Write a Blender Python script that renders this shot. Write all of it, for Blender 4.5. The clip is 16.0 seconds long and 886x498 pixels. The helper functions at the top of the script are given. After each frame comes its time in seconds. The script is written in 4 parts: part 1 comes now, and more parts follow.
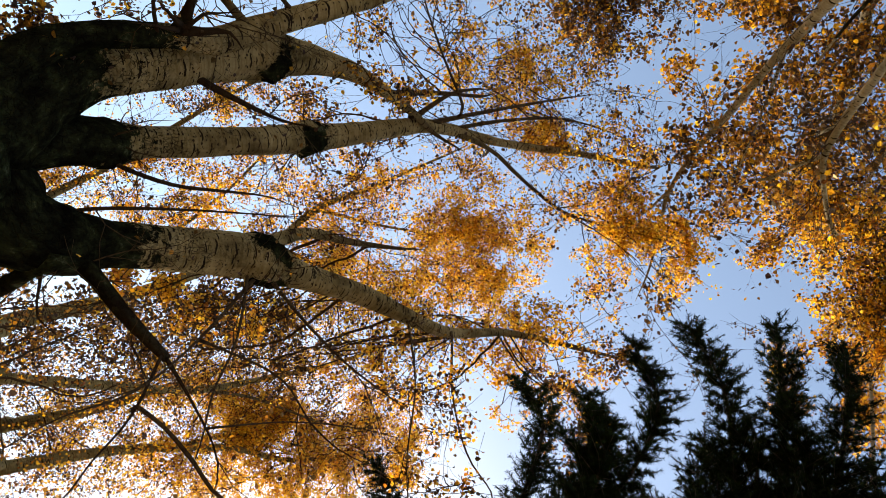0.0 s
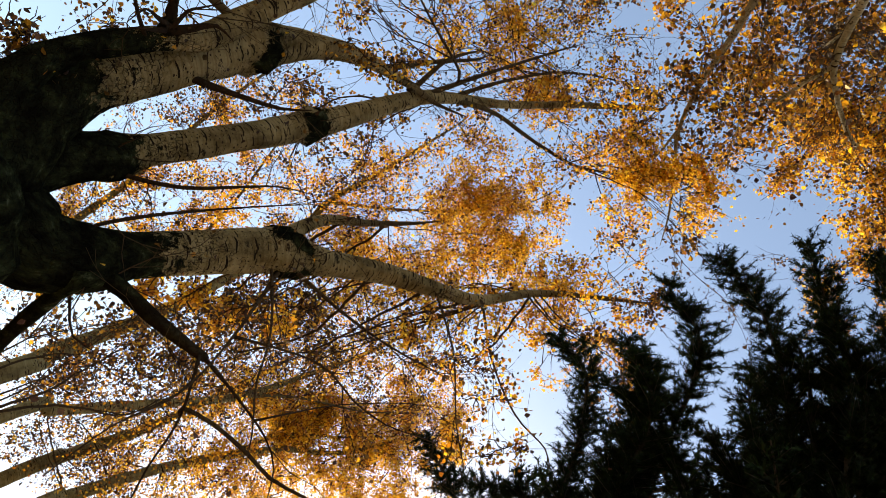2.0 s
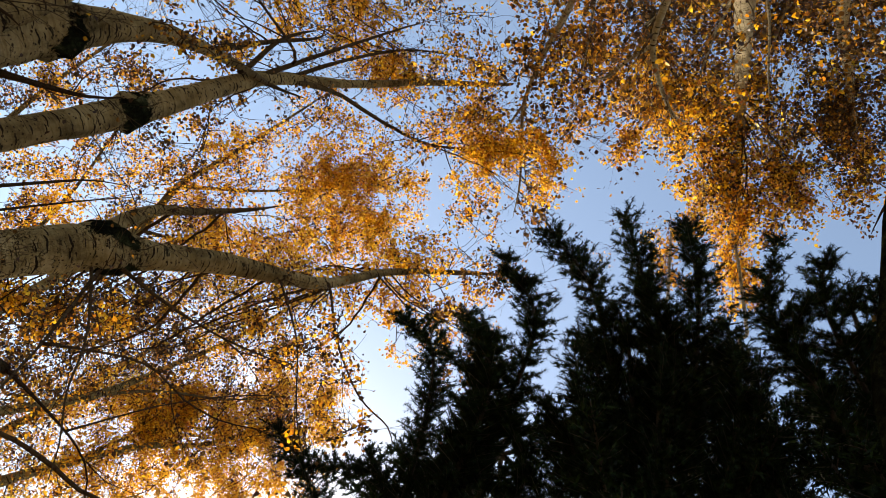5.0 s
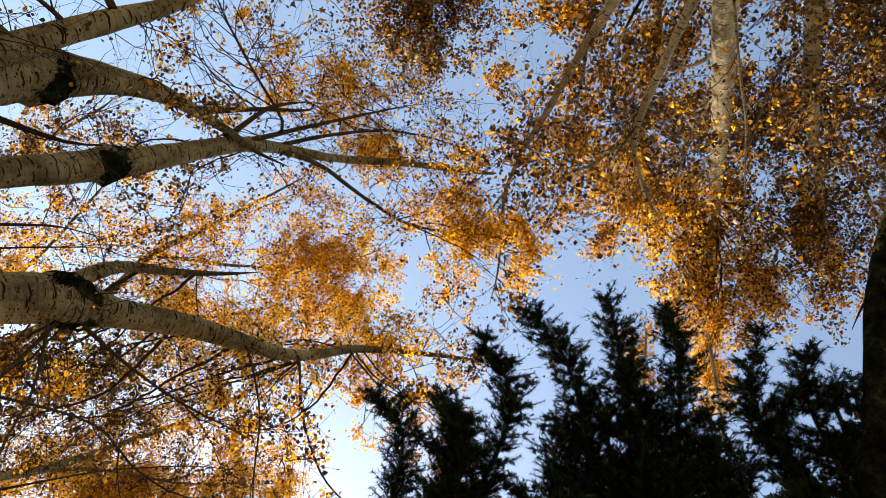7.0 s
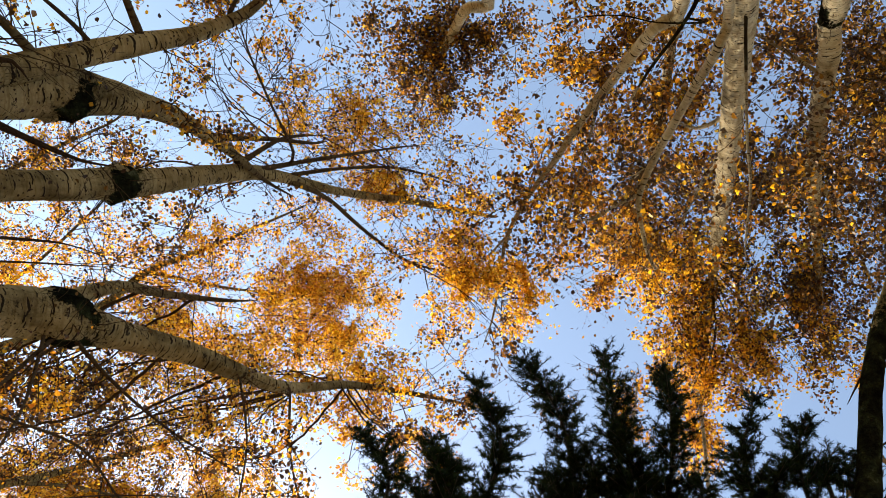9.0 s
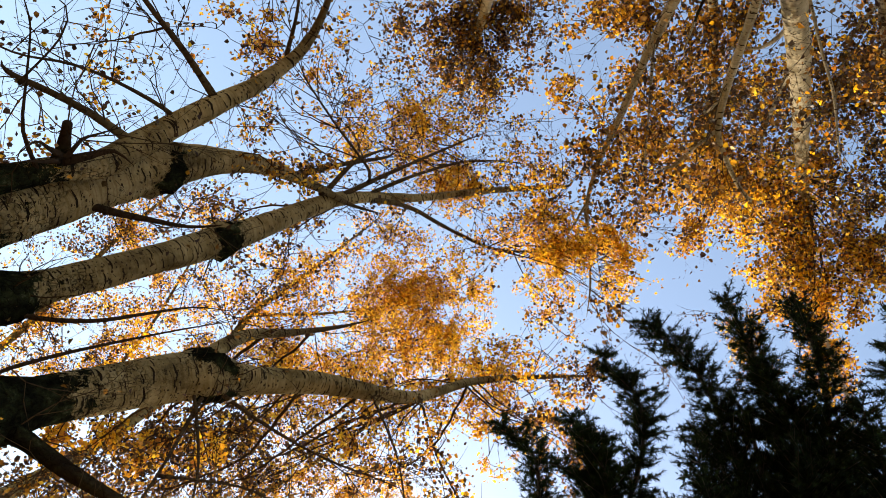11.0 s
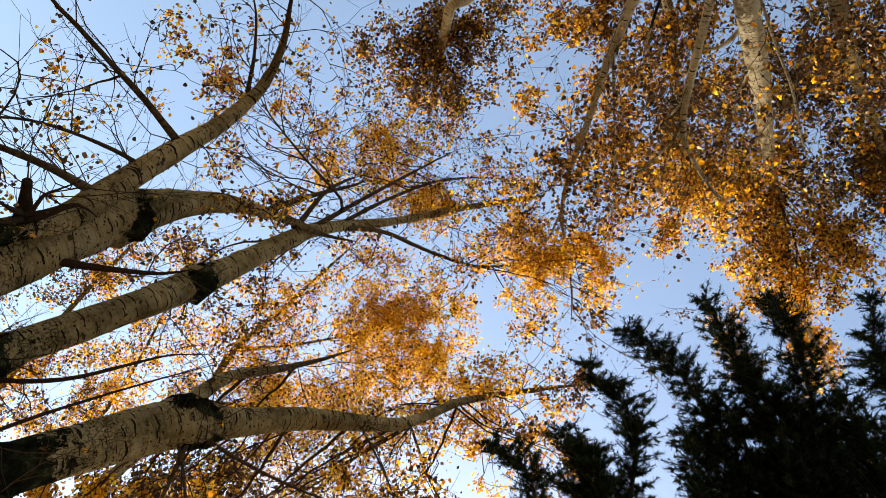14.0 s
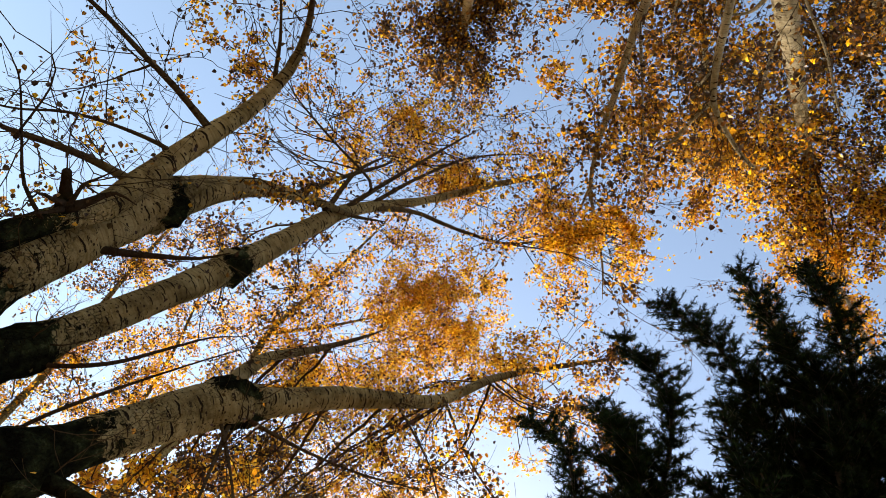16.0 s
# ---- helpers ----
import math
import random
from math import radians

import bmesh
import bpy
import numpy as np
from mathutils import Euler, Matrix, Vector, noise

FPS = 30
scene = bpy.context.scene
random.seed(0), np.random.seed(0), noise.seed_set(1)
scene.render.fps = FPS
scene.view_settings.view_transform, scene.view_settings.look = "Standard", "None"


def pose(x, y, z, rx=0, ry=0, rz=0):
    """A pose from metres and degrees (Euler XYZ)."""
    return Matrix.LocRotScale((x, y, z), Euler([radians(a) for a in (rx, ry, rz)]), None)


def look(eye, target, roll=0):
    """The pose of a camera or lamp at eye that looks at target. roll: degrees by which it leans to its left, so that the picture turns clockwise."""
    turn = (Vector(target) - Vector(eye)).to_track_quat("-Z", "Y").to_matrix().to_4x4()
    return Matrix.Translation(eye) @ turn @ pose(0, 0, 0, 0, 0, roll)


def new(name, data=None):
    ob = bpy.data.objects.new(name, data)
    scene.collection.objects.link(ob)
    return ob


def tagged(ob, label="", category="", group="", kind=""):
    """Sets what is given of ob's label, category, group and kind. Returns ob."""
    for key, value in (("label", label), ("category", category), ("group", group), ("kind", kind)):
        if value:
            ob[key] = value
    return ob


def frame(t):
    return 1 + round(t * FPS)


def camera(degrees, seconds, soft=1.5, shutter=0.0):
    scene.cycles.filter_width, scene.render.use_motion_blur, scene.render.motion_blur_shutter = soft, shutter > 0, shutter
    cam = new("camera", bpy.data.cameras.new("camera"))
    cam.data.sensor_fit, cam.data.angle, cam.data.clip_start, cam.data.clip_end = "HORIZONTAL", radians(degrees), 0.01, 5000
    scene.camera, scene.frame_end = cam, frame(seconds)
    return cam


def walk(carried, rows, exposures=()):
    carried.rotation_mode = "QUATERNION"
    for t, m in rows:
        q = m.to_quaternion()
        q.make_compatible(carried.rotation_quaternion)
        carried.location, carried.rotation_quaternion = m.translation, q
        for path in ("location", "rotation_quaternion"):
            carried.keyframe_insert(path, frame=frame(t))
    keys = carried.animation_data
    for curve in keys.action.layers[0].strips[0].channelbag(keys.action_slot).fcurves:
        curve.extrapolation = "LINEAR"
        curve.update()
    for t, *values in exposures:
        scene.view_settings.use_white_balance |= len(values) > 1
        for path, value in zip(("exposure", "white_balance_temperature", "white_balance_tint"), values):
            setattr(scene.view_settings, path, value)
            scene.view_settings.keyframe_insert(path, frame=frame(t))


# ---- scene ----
cam = camera(64.89, 16.0, soft=0.25)
PATH = [
    (0.0, pose(-0.067, 0.011, 1.526, 174.96, -34.19, -86.59)),
    (0.5, pose(-0.053, 0.044, 1.530, 173.71, -34.08, -85.02)),
    (1.0, pose(-0.035, 0.037, 1.531, 172.24, -34.38, -82.83)),
    (1.5, pose(0.003, 0.080, 1.519, 170.49, -34.18, -80.95)),
    (2.0, pose(0.013, 0.056, 1.532, 167.64, -34.29, -76.34)),
    (2.5, pose(0.001, -0.008, 1.565, 167.28, -33.94, -74.13)),
    (3.0, pose(-0.035, -0.021, 1.564, 166.25, -33.28, -73.34)),
    (3.5, pose(-0.041, -0.035, 1.573, 166.66, -31.69, -76.43)),
    (4.0, pose(-0.036, -0.064, 1.591, 167.03, -31.25, -78.74)),
    (4.5, pose(-0.003, -0.165, 1.642, 165.82, -25.23, -75.49)),
    (4.7, pose(-0.003, -0.189, 1.647, 165.08, -24.12, -75.53)),
    (6.8, pose(0.181, -0.073, 1.672, 172.19, -22.95, -79.16)),
    (7.0, pose(0.132, -0.098, 1.706, 174.35, -22.59, -79.55)),
    (7.5, pose(0.073, -0.109, 1.705, 177.54, -20.60, -82.32)),
    (8.0, pose(0.076, -0.105, 1.705, 178.60, -21.57, -84.38)),
    (10.3, pose(0.046, 0.040, 1.628, 177.93, -23.86, -81.79)),
    (10.5, pose(0.031, 0.055, 1.618, 176.23, -24.96, -77.95)),
    (11.0, pose(0.003, 0.082, 1.579, 171.78, -27.01, -69.53)),
    (11.5, pose(-0.013, 0.089, 1.573, 166.95, -26.28, -62.42)),
    (12.0, pose(-0.016, 0.055, 1.602, 167.63, -26.27, -62.75)),
    (12.5, pose(-0.026, 0.041, 1.609, 168.19, -25.44, -63.03)),
    (13.0, pose(-0.028, 0.029, 1.611, 169.08, -25.05, -63.77)),
    (13.5, pose(-0.027, 0.042, 1.613, 169.90, -25.04, -64.48)),
    (14.0, pose(-0.037, 0.041, 1.610, 170.89, -24.82, -64.75)),
    (14.5, pose(-0.040, 0.040, 1.598, 170.28, -25.63, -64.51)),
    (15.0, pose(-0.037, 0.052, 1.596, 168.99, -26.67, -63.45)),
    (15.5, pose(-0.043, 0.064, 1.583, 168.48, -26.80, -62.31)),
    (16.0, pose(-0.036, 0.056, 1.587, 168.23, -26.72, -62.49)),
]
walk(cam, PATH, [(0.0, 1.0, 7350, 10), (4.5, 0.92, 7350, 10), (7.0, 1.1, 7350, 10), (10.5, 1.28, 7350, 10), (12.0, 1.12, 7350, 10), (16.0, 1.12, 7350, 10)])

# ---- daylight: low autumn sun beyond the birches ----
SUN_EL, SUN_AZ = radians(33), radians(38)
world = bpy.data.worlds.new("sky")
scene.world = world
world.use_nodes = True
wn = world.node_tree.nodes
sky = wn.new("ShaderNodeTexSky")
sky.sky_type = "NISHITA"
sky.sun_disc = False
sky.sun_elevation, sky.sun_rotation = SUN_EL, SUN_AZ
sky.air_density, sky.dust_density, sky.ozone_density = 1.15, 0.35, 0.3
wn["Background"].inputs["Strength"].default_value = 0.15
world.node_tree.links.new(sky.outputs[0], wn["Background"].inputs[0])
sun = new("sun", bpy.data.lights.new("sun", "SUN"))
sun.data.energy, sun.data.angle, sun.data.color = 5.0, radians(0.6), (1.0, 0.86, 0.66)
to_sun = Vector((math.sin(SUN_AZ) * math.cos(SUN_EL), math.cos(SUN_AZ) * math.cos(SUN_EL), math.sin(SUN_EL)))
sun.matrix_world = look(to_sun * 60, (0, 0, 0))


# ---- materials ----
def material(name):
    m = bpy.data.materials.new(name)
    m.use_nodes = True
    m.node_tree.nodes.clear()
    return m, m.node_tree.nodes, m.node_tree.links


def ramp(nodes, stops, interpolation="LINEAR"):
    r = nodes.new("ShaderNodeValToRGB")
    r.color_ramp.interpolation = interpolation
    e = r.color_ramp.elements
    while len(e) < len(stops):
        e.new(0.5)
    for el, (p, c) in zip(e, stops):
        el.position, el.color = p, (*c, 1) if len(c) == 3 else c
    return r


def noise_node(nodes, links, vec, scale, detail=4, rough=0.6):
    n = nodes.new("ShaderNodeTexNoise")
    n.inputs["Scale"].default_value, n.inputs["Detail"].default_value, n.inputs["Roughness"].default_value = scale, detail, rough
    links.new(vec, n.inputs["Vector"])
    return n.outputs["Fac"]


def mix(nodes, links, fac, a, b):
    x = nodes.new("ShaderNodeMix")
    x.data_type = "RGBA"
    for sock, v in ((x.inputs[0], fac), (x.inputs[6], a), (x.inputs[7], b)):
        if isinstance(v, tuple):
            sock.default_value = (*v, 1)
        elif isinstance(v, (int, float)):
            sock.default_value = v
        else:
            links.new(v, sock)
    return x.outputs[2]


def stretched(nodes, links, vec, sx, sy, sz):
    m = nodes.new("ShaderNodeMapping")
    m.inputs["Scale"].default_value = (sx, sy, sz)
    links.new(vec, m.inputs["Vector"])
    return m.outputs[0]


def cells(nodes, links, vec, feature="F1"):
    v = nodes.new("ShaderNodeTexVoronoi")
    v.feature = feature
    v.inputs["Scale"].default_value = 1.0
    links.new(vec, v.inputs["Vector"])
    return v


def calc(nodes, links, kind, a, b=None, c=None):
    m = nodes.new("ShaderNodeMath")
    m.operation = kind
    for sock, v in zip(m.inputs, (a, b, c)):
        if isinstance(v, (int, float)):
            sock.default_value = v
        elif v is not None:
            links.new(v, sock)
    return m.outputs[0]


def marks_in_cells(n, l, vec, sx, sz, half_long, half_high, kept):
    """Short cross dashes, one in some of the cells of a grid laid round the stem: 1 on a dash, else 0."""
    v = cells(n, l, stretched(n, l, vec, sx, sx, sz))
    off = n.new("ShaderNodeVectorMath"); off.operation = "SUBTRACT"
    l.new(stretched(n, l, vec, sx, sx, sz), off.inputs[0]); l.new(v.outputs["Position"], off.inputs[1])
    part = n.new("ShaderNodeSeparateXYZ"); l.new(off.outputs[0], part.inputs[0])
    tone = n.new("ShaderNodeSeparateColor"); l.new(v.outputs["Color"], tone.inputs[0])
    flat = calc(n, l, "SQRT", calc(n, l, "ADD", calc(n, l, "MULTIPLY", part.outputs[0], part.outputs[0]), calc(n, l, "MULTIPLY", part.outputs[1], part.outputs[1])))
    size = calc(n, l, "MULTIPLY_ADD", tone.outputs[1], 0.8, 0.5)
    across = calc(n, l, "DIVIDE", flat, calc(n, l, "MULTIPLY", size, half_long))
    bow = calc(n, l, "MULTIPLY_ADD", calc(n, l, "MULTIPLY", flat, flat), 0.35, part.outputs[2])
    high = calc(n, l, "DIVIDE", calc(n, l, "ABSOLUTE", bow), calc(n, l, "MULTIPLY", size, half_high))
    inside = calc(n, l, "LESS_THAN", calc(n, l, "ADD", calc(n, l, "MULTIPLY", across, across), calc(n, l, "MULTIPLY", high, high)), 1.0)
    return calc(n, l, "MULTIPLY", inside, calc(n, l, "LESS_THAN", tone.outputs[0], kept))


def bark_material(name, tones, marks):
    """Birch bark: cream skin with cross dashes and pores, netted cracks low down, rough old bark darkened for shade,
    brown twigs, limbs darkened as backlit.
    """
    m, n, l = material(name)
    at = n.new("ShaderNodeAttribute"); at.attribute_name = "bark"
    warp = n.new("ShaderNodeTexNoise"); warp.inputs["Scale"].default_value = 16.0; warp.inputs["Detail"].default_value = 3.0
    l.new(at.outputs["Vector"], warp.inputs["Vector"])
    bend = n.new("ShaderNodeVectorMath"); bend.operation = "MULTIPLY_ADD"
    l.new(warp.outputs["Color"], bend.inputs[0]); bend.inputs[1].default_value = (0.03, 0.03, 0.03)
    l.new(at.outputs["Vector"], bend.inputs[2])
    vec = bend.outputs[0]
    old_shade = n.new("ShaderNodeAttribute"); old_shade.attribute_name = "old_shade"
    thin = n.new("ShaderNodeAttribute"); thin.attribute_name = "thin"
    tone = ramp(n, list(zip((0.3, 0.5, 0.72), tones)))
    l.new(noise_node(n, l, stretched(n, l, vec, 7, 7, 4), 1.0, 6, 0.65), tone.inputs[0])
    peel = ramp(n, [(0.42, (0.72, 0.68, 0.6)), (0.56, (1, 1, 1))])
    l.new(noise_node(n, l, stretched(n, l, vec, 5, 5, 60), 1.0, 3), peel.inputs[0])
    skin = n.new("ShaderNodeMix"); skin.data_type = "RGBA"; skin.blend_type = "MULTIPLY"; skin.inputs[0].default_value = 0.8
    l.new(tone.outputs[0], skin.inputs[6]); l.new(peel.outputs[0], skin.inputs[7])
    c = skin.outputs[2]
    c = mix(n, l, marks_in_cells(n, l, vec, 48, 60, 0.30, 0.30, 0.42 * marks + 0.06), c, (0.045, 0.032, 0.022))
    c = mix(n, l, marks_in_cells(n, l, vec, 11, 15, 0.52, 0.085, 0.34 + 0.36 * marks), c, (0.022, 0.016, 0.012))
    c = mix(n, l, marks_in_cells(n, l, vec, 17, 30, 0.40, 0.09, 0.16 + 0.2 * marks), c, (0.030, 0.022, 0.016))
    scar = ramp(n, [(0.66 - 0.03 * marks, (0, 0, 0)), (0.70 - 0.03 * marks, (1, 1, 1))])
    l.new(noise_node(n, l, stretched(n, l, vec, 6, 6, 13), 1.0, 6, 0.7), scar.inputs[0])
    c = mix(n, l, scar.outputs[0], c, (0.026, 0.021, 0.015))
    # netted cracks where the old bark begins
    net = cells(n, l, stretched(n, l, vec, 44, 44, 34), "DISTANCE_TO_EDGE")
    seam = ramp(n, [(0.03, (0.85, 0.85, 0.85)), (0.12, (0, 0, 0))])
    l.new(net.outputs["Distance"], seam.inputs[0])
    reach = ramp(n, [(0.01, (0, 0, 0)), (0.18, (1, 1, 1))])
    l.new(old_shade.outputs["Fac"], reach.inputs[0])
    broken = ramp(n, [(0.42, (0, 0, 0)), (0.58, (0.9, 0.9, 0.9))])
    l.new(noise_node(n, l, stretched(n, l, vec, 22, 22, 30), 1.0, 4), broken.inputs[0])
    split = calc(n, l, "MULTIPLY", calc(n, l, "MULTIPLY", seam.outputs[0], reach.outputs[0]), broken.outputs[0])
    c = mix(n, l, split, c, (0.014, 0.011, 0.008))
    # Moss and rough bark, near black: the base's deep shade is in this ramp.
    rough_shade_tone = ramp(n, [(0.38, (0.004, 0.0036, 0.003)), (0.5, (0.010, 0.011, 0.007)), (0.6, (0.022, 0.026, 0.013)), (0.68, (0.07, 0.08, 0.05))])
    l.new(noise_node(n, l, stretched(n, l, vec, 11, 11, 8), 1.0, 8, 0.7), rough_shade_tone.inputs[0])
    edge = calc(n, l, "MULTIPLY_ADD", noise_node(n, l, stretched(n, l, vec, 20, 20, 17), 1.0, 8, 0.8), 2.6, calc(n, l, "MULTIPLY_ADD", old_shade.outputs["Fac"], 1.9, -1.75))
    mask = ramp(n, [(0.44, (0, 0, 0)), (0.54, (1, 1, 1))])
    l.new(edge, mask.inputs[0])
    c = mix(n, l, mask.outputs[0], c, rough_shade_tone.outputs[0])
    c = mix(n, l, thin.outputs["Fac"], c, (0.042, 0.027, 0.019))
    p = n.new("ShaderNodeBsdfDiffuse")
    l.new(c, p.inputs["Color"])
    p.inputs["Roughness"].default_value = 0.6
    bump = n.new("ShaderNodeBump"); bump.inputs["Strength"].default_value = 1.0; bump.inputs["Distance"].default_value = 0.02
    relief = calc(n, l, "SUBTRACT", noise_node(n, l, stretched(n, l, vec, 30, 30, 18), 1.0, 6, 0.7), split)
    l.new(relief, bump.inputs["Height"])
    l.new(bump.outputs[0], p.inputs["Normal"])
    o = n.new("ShaderNodeOutputMaterial")
    l.new(p.outputs[0], o.inputs[0])
    return m


def leaf_material(name, stops, glow, gloss=0.03):
    """Thin leaf: diffuse face, light coming through, faint gloss."""
    m, n, l = material(name)
    g = n.new("ShaderNodeNewGeometry")
    r = ramp(n, stops)
    big = noise_node(n, l, g.outputs["Position"], 1.1, 2)
    add = n.new("ShaderNodeMath"); add.operation = "MULTIPLY_ADD"
    l.new(big, add.inputs[0]); add.inputs[1].default_value = 0.7; add.inputs[2].default_value = -0.33
    s = n.new("ShaderNodeMath"); s.operation = "ADD"
    l.new(g.outputs["Random Per Island"], s.inputs[0]); l.new(add.outputs[0], s.inputs[1])
    l.new(s.outputs[0], r.inputs[0])
    vein = noise_node(n, l, g.outputs["Position"], 130, 2)
    spots = ramp(n, [(0.35, (0.55, 0.5, 0.4)), (0.55, (1, 1, 1))])
    l.new(vein, spots.inputs[0])
    mul = n.new("ShaderNodeMix"); mul.data_type = "RGBA"; mul.blend_type = "MULTIPLY"; mul.inputs[0].default_value = 0.6
    l.new(r.outputs[0], mul.inputs[6]); l.new(spots.outputs[0], mul.inputs[7])
    d = n.new("ShaderNodeBsdfDiffuse"); t = n.new("ShaderNodeBsdfTranslucent"); gl = n.new("ShaderNodeBsdfGlossy")
    gl.inputs["Roughness"].default_value = 0.45
    l.new(mul.outputs[2], d.inputs[0]); l.new(mul.outputs[2], t.inputs[0])
    a = n.new("ShaderNodeMixShader"); a.inputs[0].default_value = glow
    l.new(d.outputs[0], a.inputs[1]); l.new(t.outputs[0], a.inputs[2])
    b = n.new("ShaderNodeMixShader"); b.inputs[0].default_value = gloss
    l.new(a.outputs[0], b.inputs[1]); l.new(gl.outputs[0], b.inputs[2])
    o = n.new("ShaderNodeOutputMaterial")
    l.new(b.outputs[0], o.inputs[0])
    return m


def plain_material(name, stops, scale, rough=0.9, bump=0.5, distance=0.02):
    m, n, l = material(name)
    g = n.new("ShaderNodeNewGeometry")
    r = ramp(n, stops)
    l.new(noise_node(n, l, g.outputs["Position"], scale, 8, 0.65), r.inputs[0])
    p = n.new("ShaderNodeBsdfPrincipled")
    p.inputs["Roughness"].default_value = rough
    l.new(r.outputs[0], p.inputs["Base Color"])
    bp = n.new("ShaderNodeBump"); bp.inputs["Strength"].default_value = bump; bp.inputs["Distance"].default_value = distance
    l.new(noise_node(n, l, g.outputs["Position"], scale * 6, 6), bp.inputs["Height"])
    l.new(bp.outputs[0], p.inputs["Normal"])
    o = n.new("ShaderNodeOutputMaterial")
    l.new(p.outputs[0], o.inputs[0])
    return m


# Birch white toned down to beige: the clump's shade is in the colour.
BARK = bark_material("shaded_old_birch_bark", ((0.10, 0.075, 0.038), (0.255, 0.20, 0.11), (0.38, 0.31, 0.185)), 1.0)
PALE_BARK = bark_material("pale_birch_bark", ((0.19, 0.16, 0.105), (0.40, 0.36, 0.27), (0.56, 0.52, 0.42)), 0.5)
GREY_BARK = bark_material("weathered_birch_bark", ((0.09, 0.075, 0.042), (0.19, 0.16, 0.085), (0.30, 0.26, 0.15)), 0.25)
LEAF = leaf_material("autumn_leaf", [(0.0, (0.26, 0.078, 0.010)), (0.25, (0.51, 0.195, 0.012)), (0.5, (0.75, 0.365, 0.016)), (0.8, (0.88, 0.51, 0.026)), (1.0, (0.90, 0.61, 0.05))], 0.74)
RUST = leaf_material("russet_leaf", [(0.0, (0.14, 0.045, 0.010)), (0.3, (0.32, 0.125, 0.011)), (0.6, (0.52, 0.24, 0.014)), (0.85, (0.70, 0.37, 0.02)), (1.0, (0.82, 0.50, 0.04))], 0.66)
# Dark leaf tone: shade and backlit silhouettes are put into the colour.
SHADED_LEAF = leaf_material("shaded_leaf", [(0.0, (0.022, 0.010, 0.010)), (0.3, (0.045, 0.020, 0.012)), (0.55, (0.075, 0.045, 0.013)), (0.8, (0.14, 0.066, 0.014)), (1.0, (0.25, 0.12, 0.02))], 0.3)
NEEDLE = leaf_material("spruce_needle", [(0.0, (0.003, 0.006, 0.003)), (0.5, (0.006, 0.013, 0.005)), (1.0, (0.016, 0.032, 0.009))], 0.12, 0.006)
SPRUCE_BARK = plain_material("spruce_bark", [(0.3, (0.012, 0.009, 0.007)), (0.7, (0.035, 0.026, 0.019))], 14)
# Unseen floor; its gold tone is chosen to bounce warm light up the stems.
SOIL = plain_material("forest_floor", [(0.34, (0.05, 0.035, 0.015)), (0.46, (0.16, 0.09, 0.025)), (0.56, (0.34, 0.19, 0.04)), (0.68, (0.48, 0.30, 0.06))], 9.0, 0.95, 0.8, 0.04)


# ---- mesh helpers ----
def mesh_object(name, verts, faces, mats, parent=None, label="", attributes=None, smooth=True, kind=""):
    me = bpy.data.meshes.new(name)
    me.from_pydata(verts, [], faces)
    for mt in mats:
        me.materials.append(mt)
    for key, (kind_of, values) in (attributes or {}).items():
        a = me.attributes.new(key, kind_of, "POINT")
        a.data.foreach_set("vector" if kind_of == "FLOAT_VECTOR" else "value", np.asarray(values, np.float32).ravel())
    if smooth:
        me.polygons.foreach_set("use_smooth", [True] * len(me.polygons))
    ob = new(name, me)
    if parent:
        ob.parent = parent
    return tagged(ob, label=label, kind=kind)


def curve_points(pts, step):
    """A smooth line (Catmull-Rom) through rows of x, y, z, r."""
    p = np.array(pts, float)
    q = np.vstack([2 * p[0] - p[1], p, 2 * p[-1] - p[-2]])
    q[:, 3] = np.maximum(q[:, 3], 0.002)
    out = []
    for i in range(1, len(q) - 2):
        n = max(2, int(np.linalg.norm(q[i + 1, :3] - q[i, :3]) / step))
        for t in np.arange(n) / n:
            a, b, c, d = q[i - 1], q[i], q[i + 1], q[i + 2]
            v = 0.5 * (2 * b + (c - a) * t + (2 * a - 5 * b + 4 * c - d) * t * t + (3 * b - a - 3 * c + d) * t**3)
            v[3] = b[3] + (c[3] - b[3]) * t
            out.append(v)
    out.append(p[-1])
    return np.array(out)


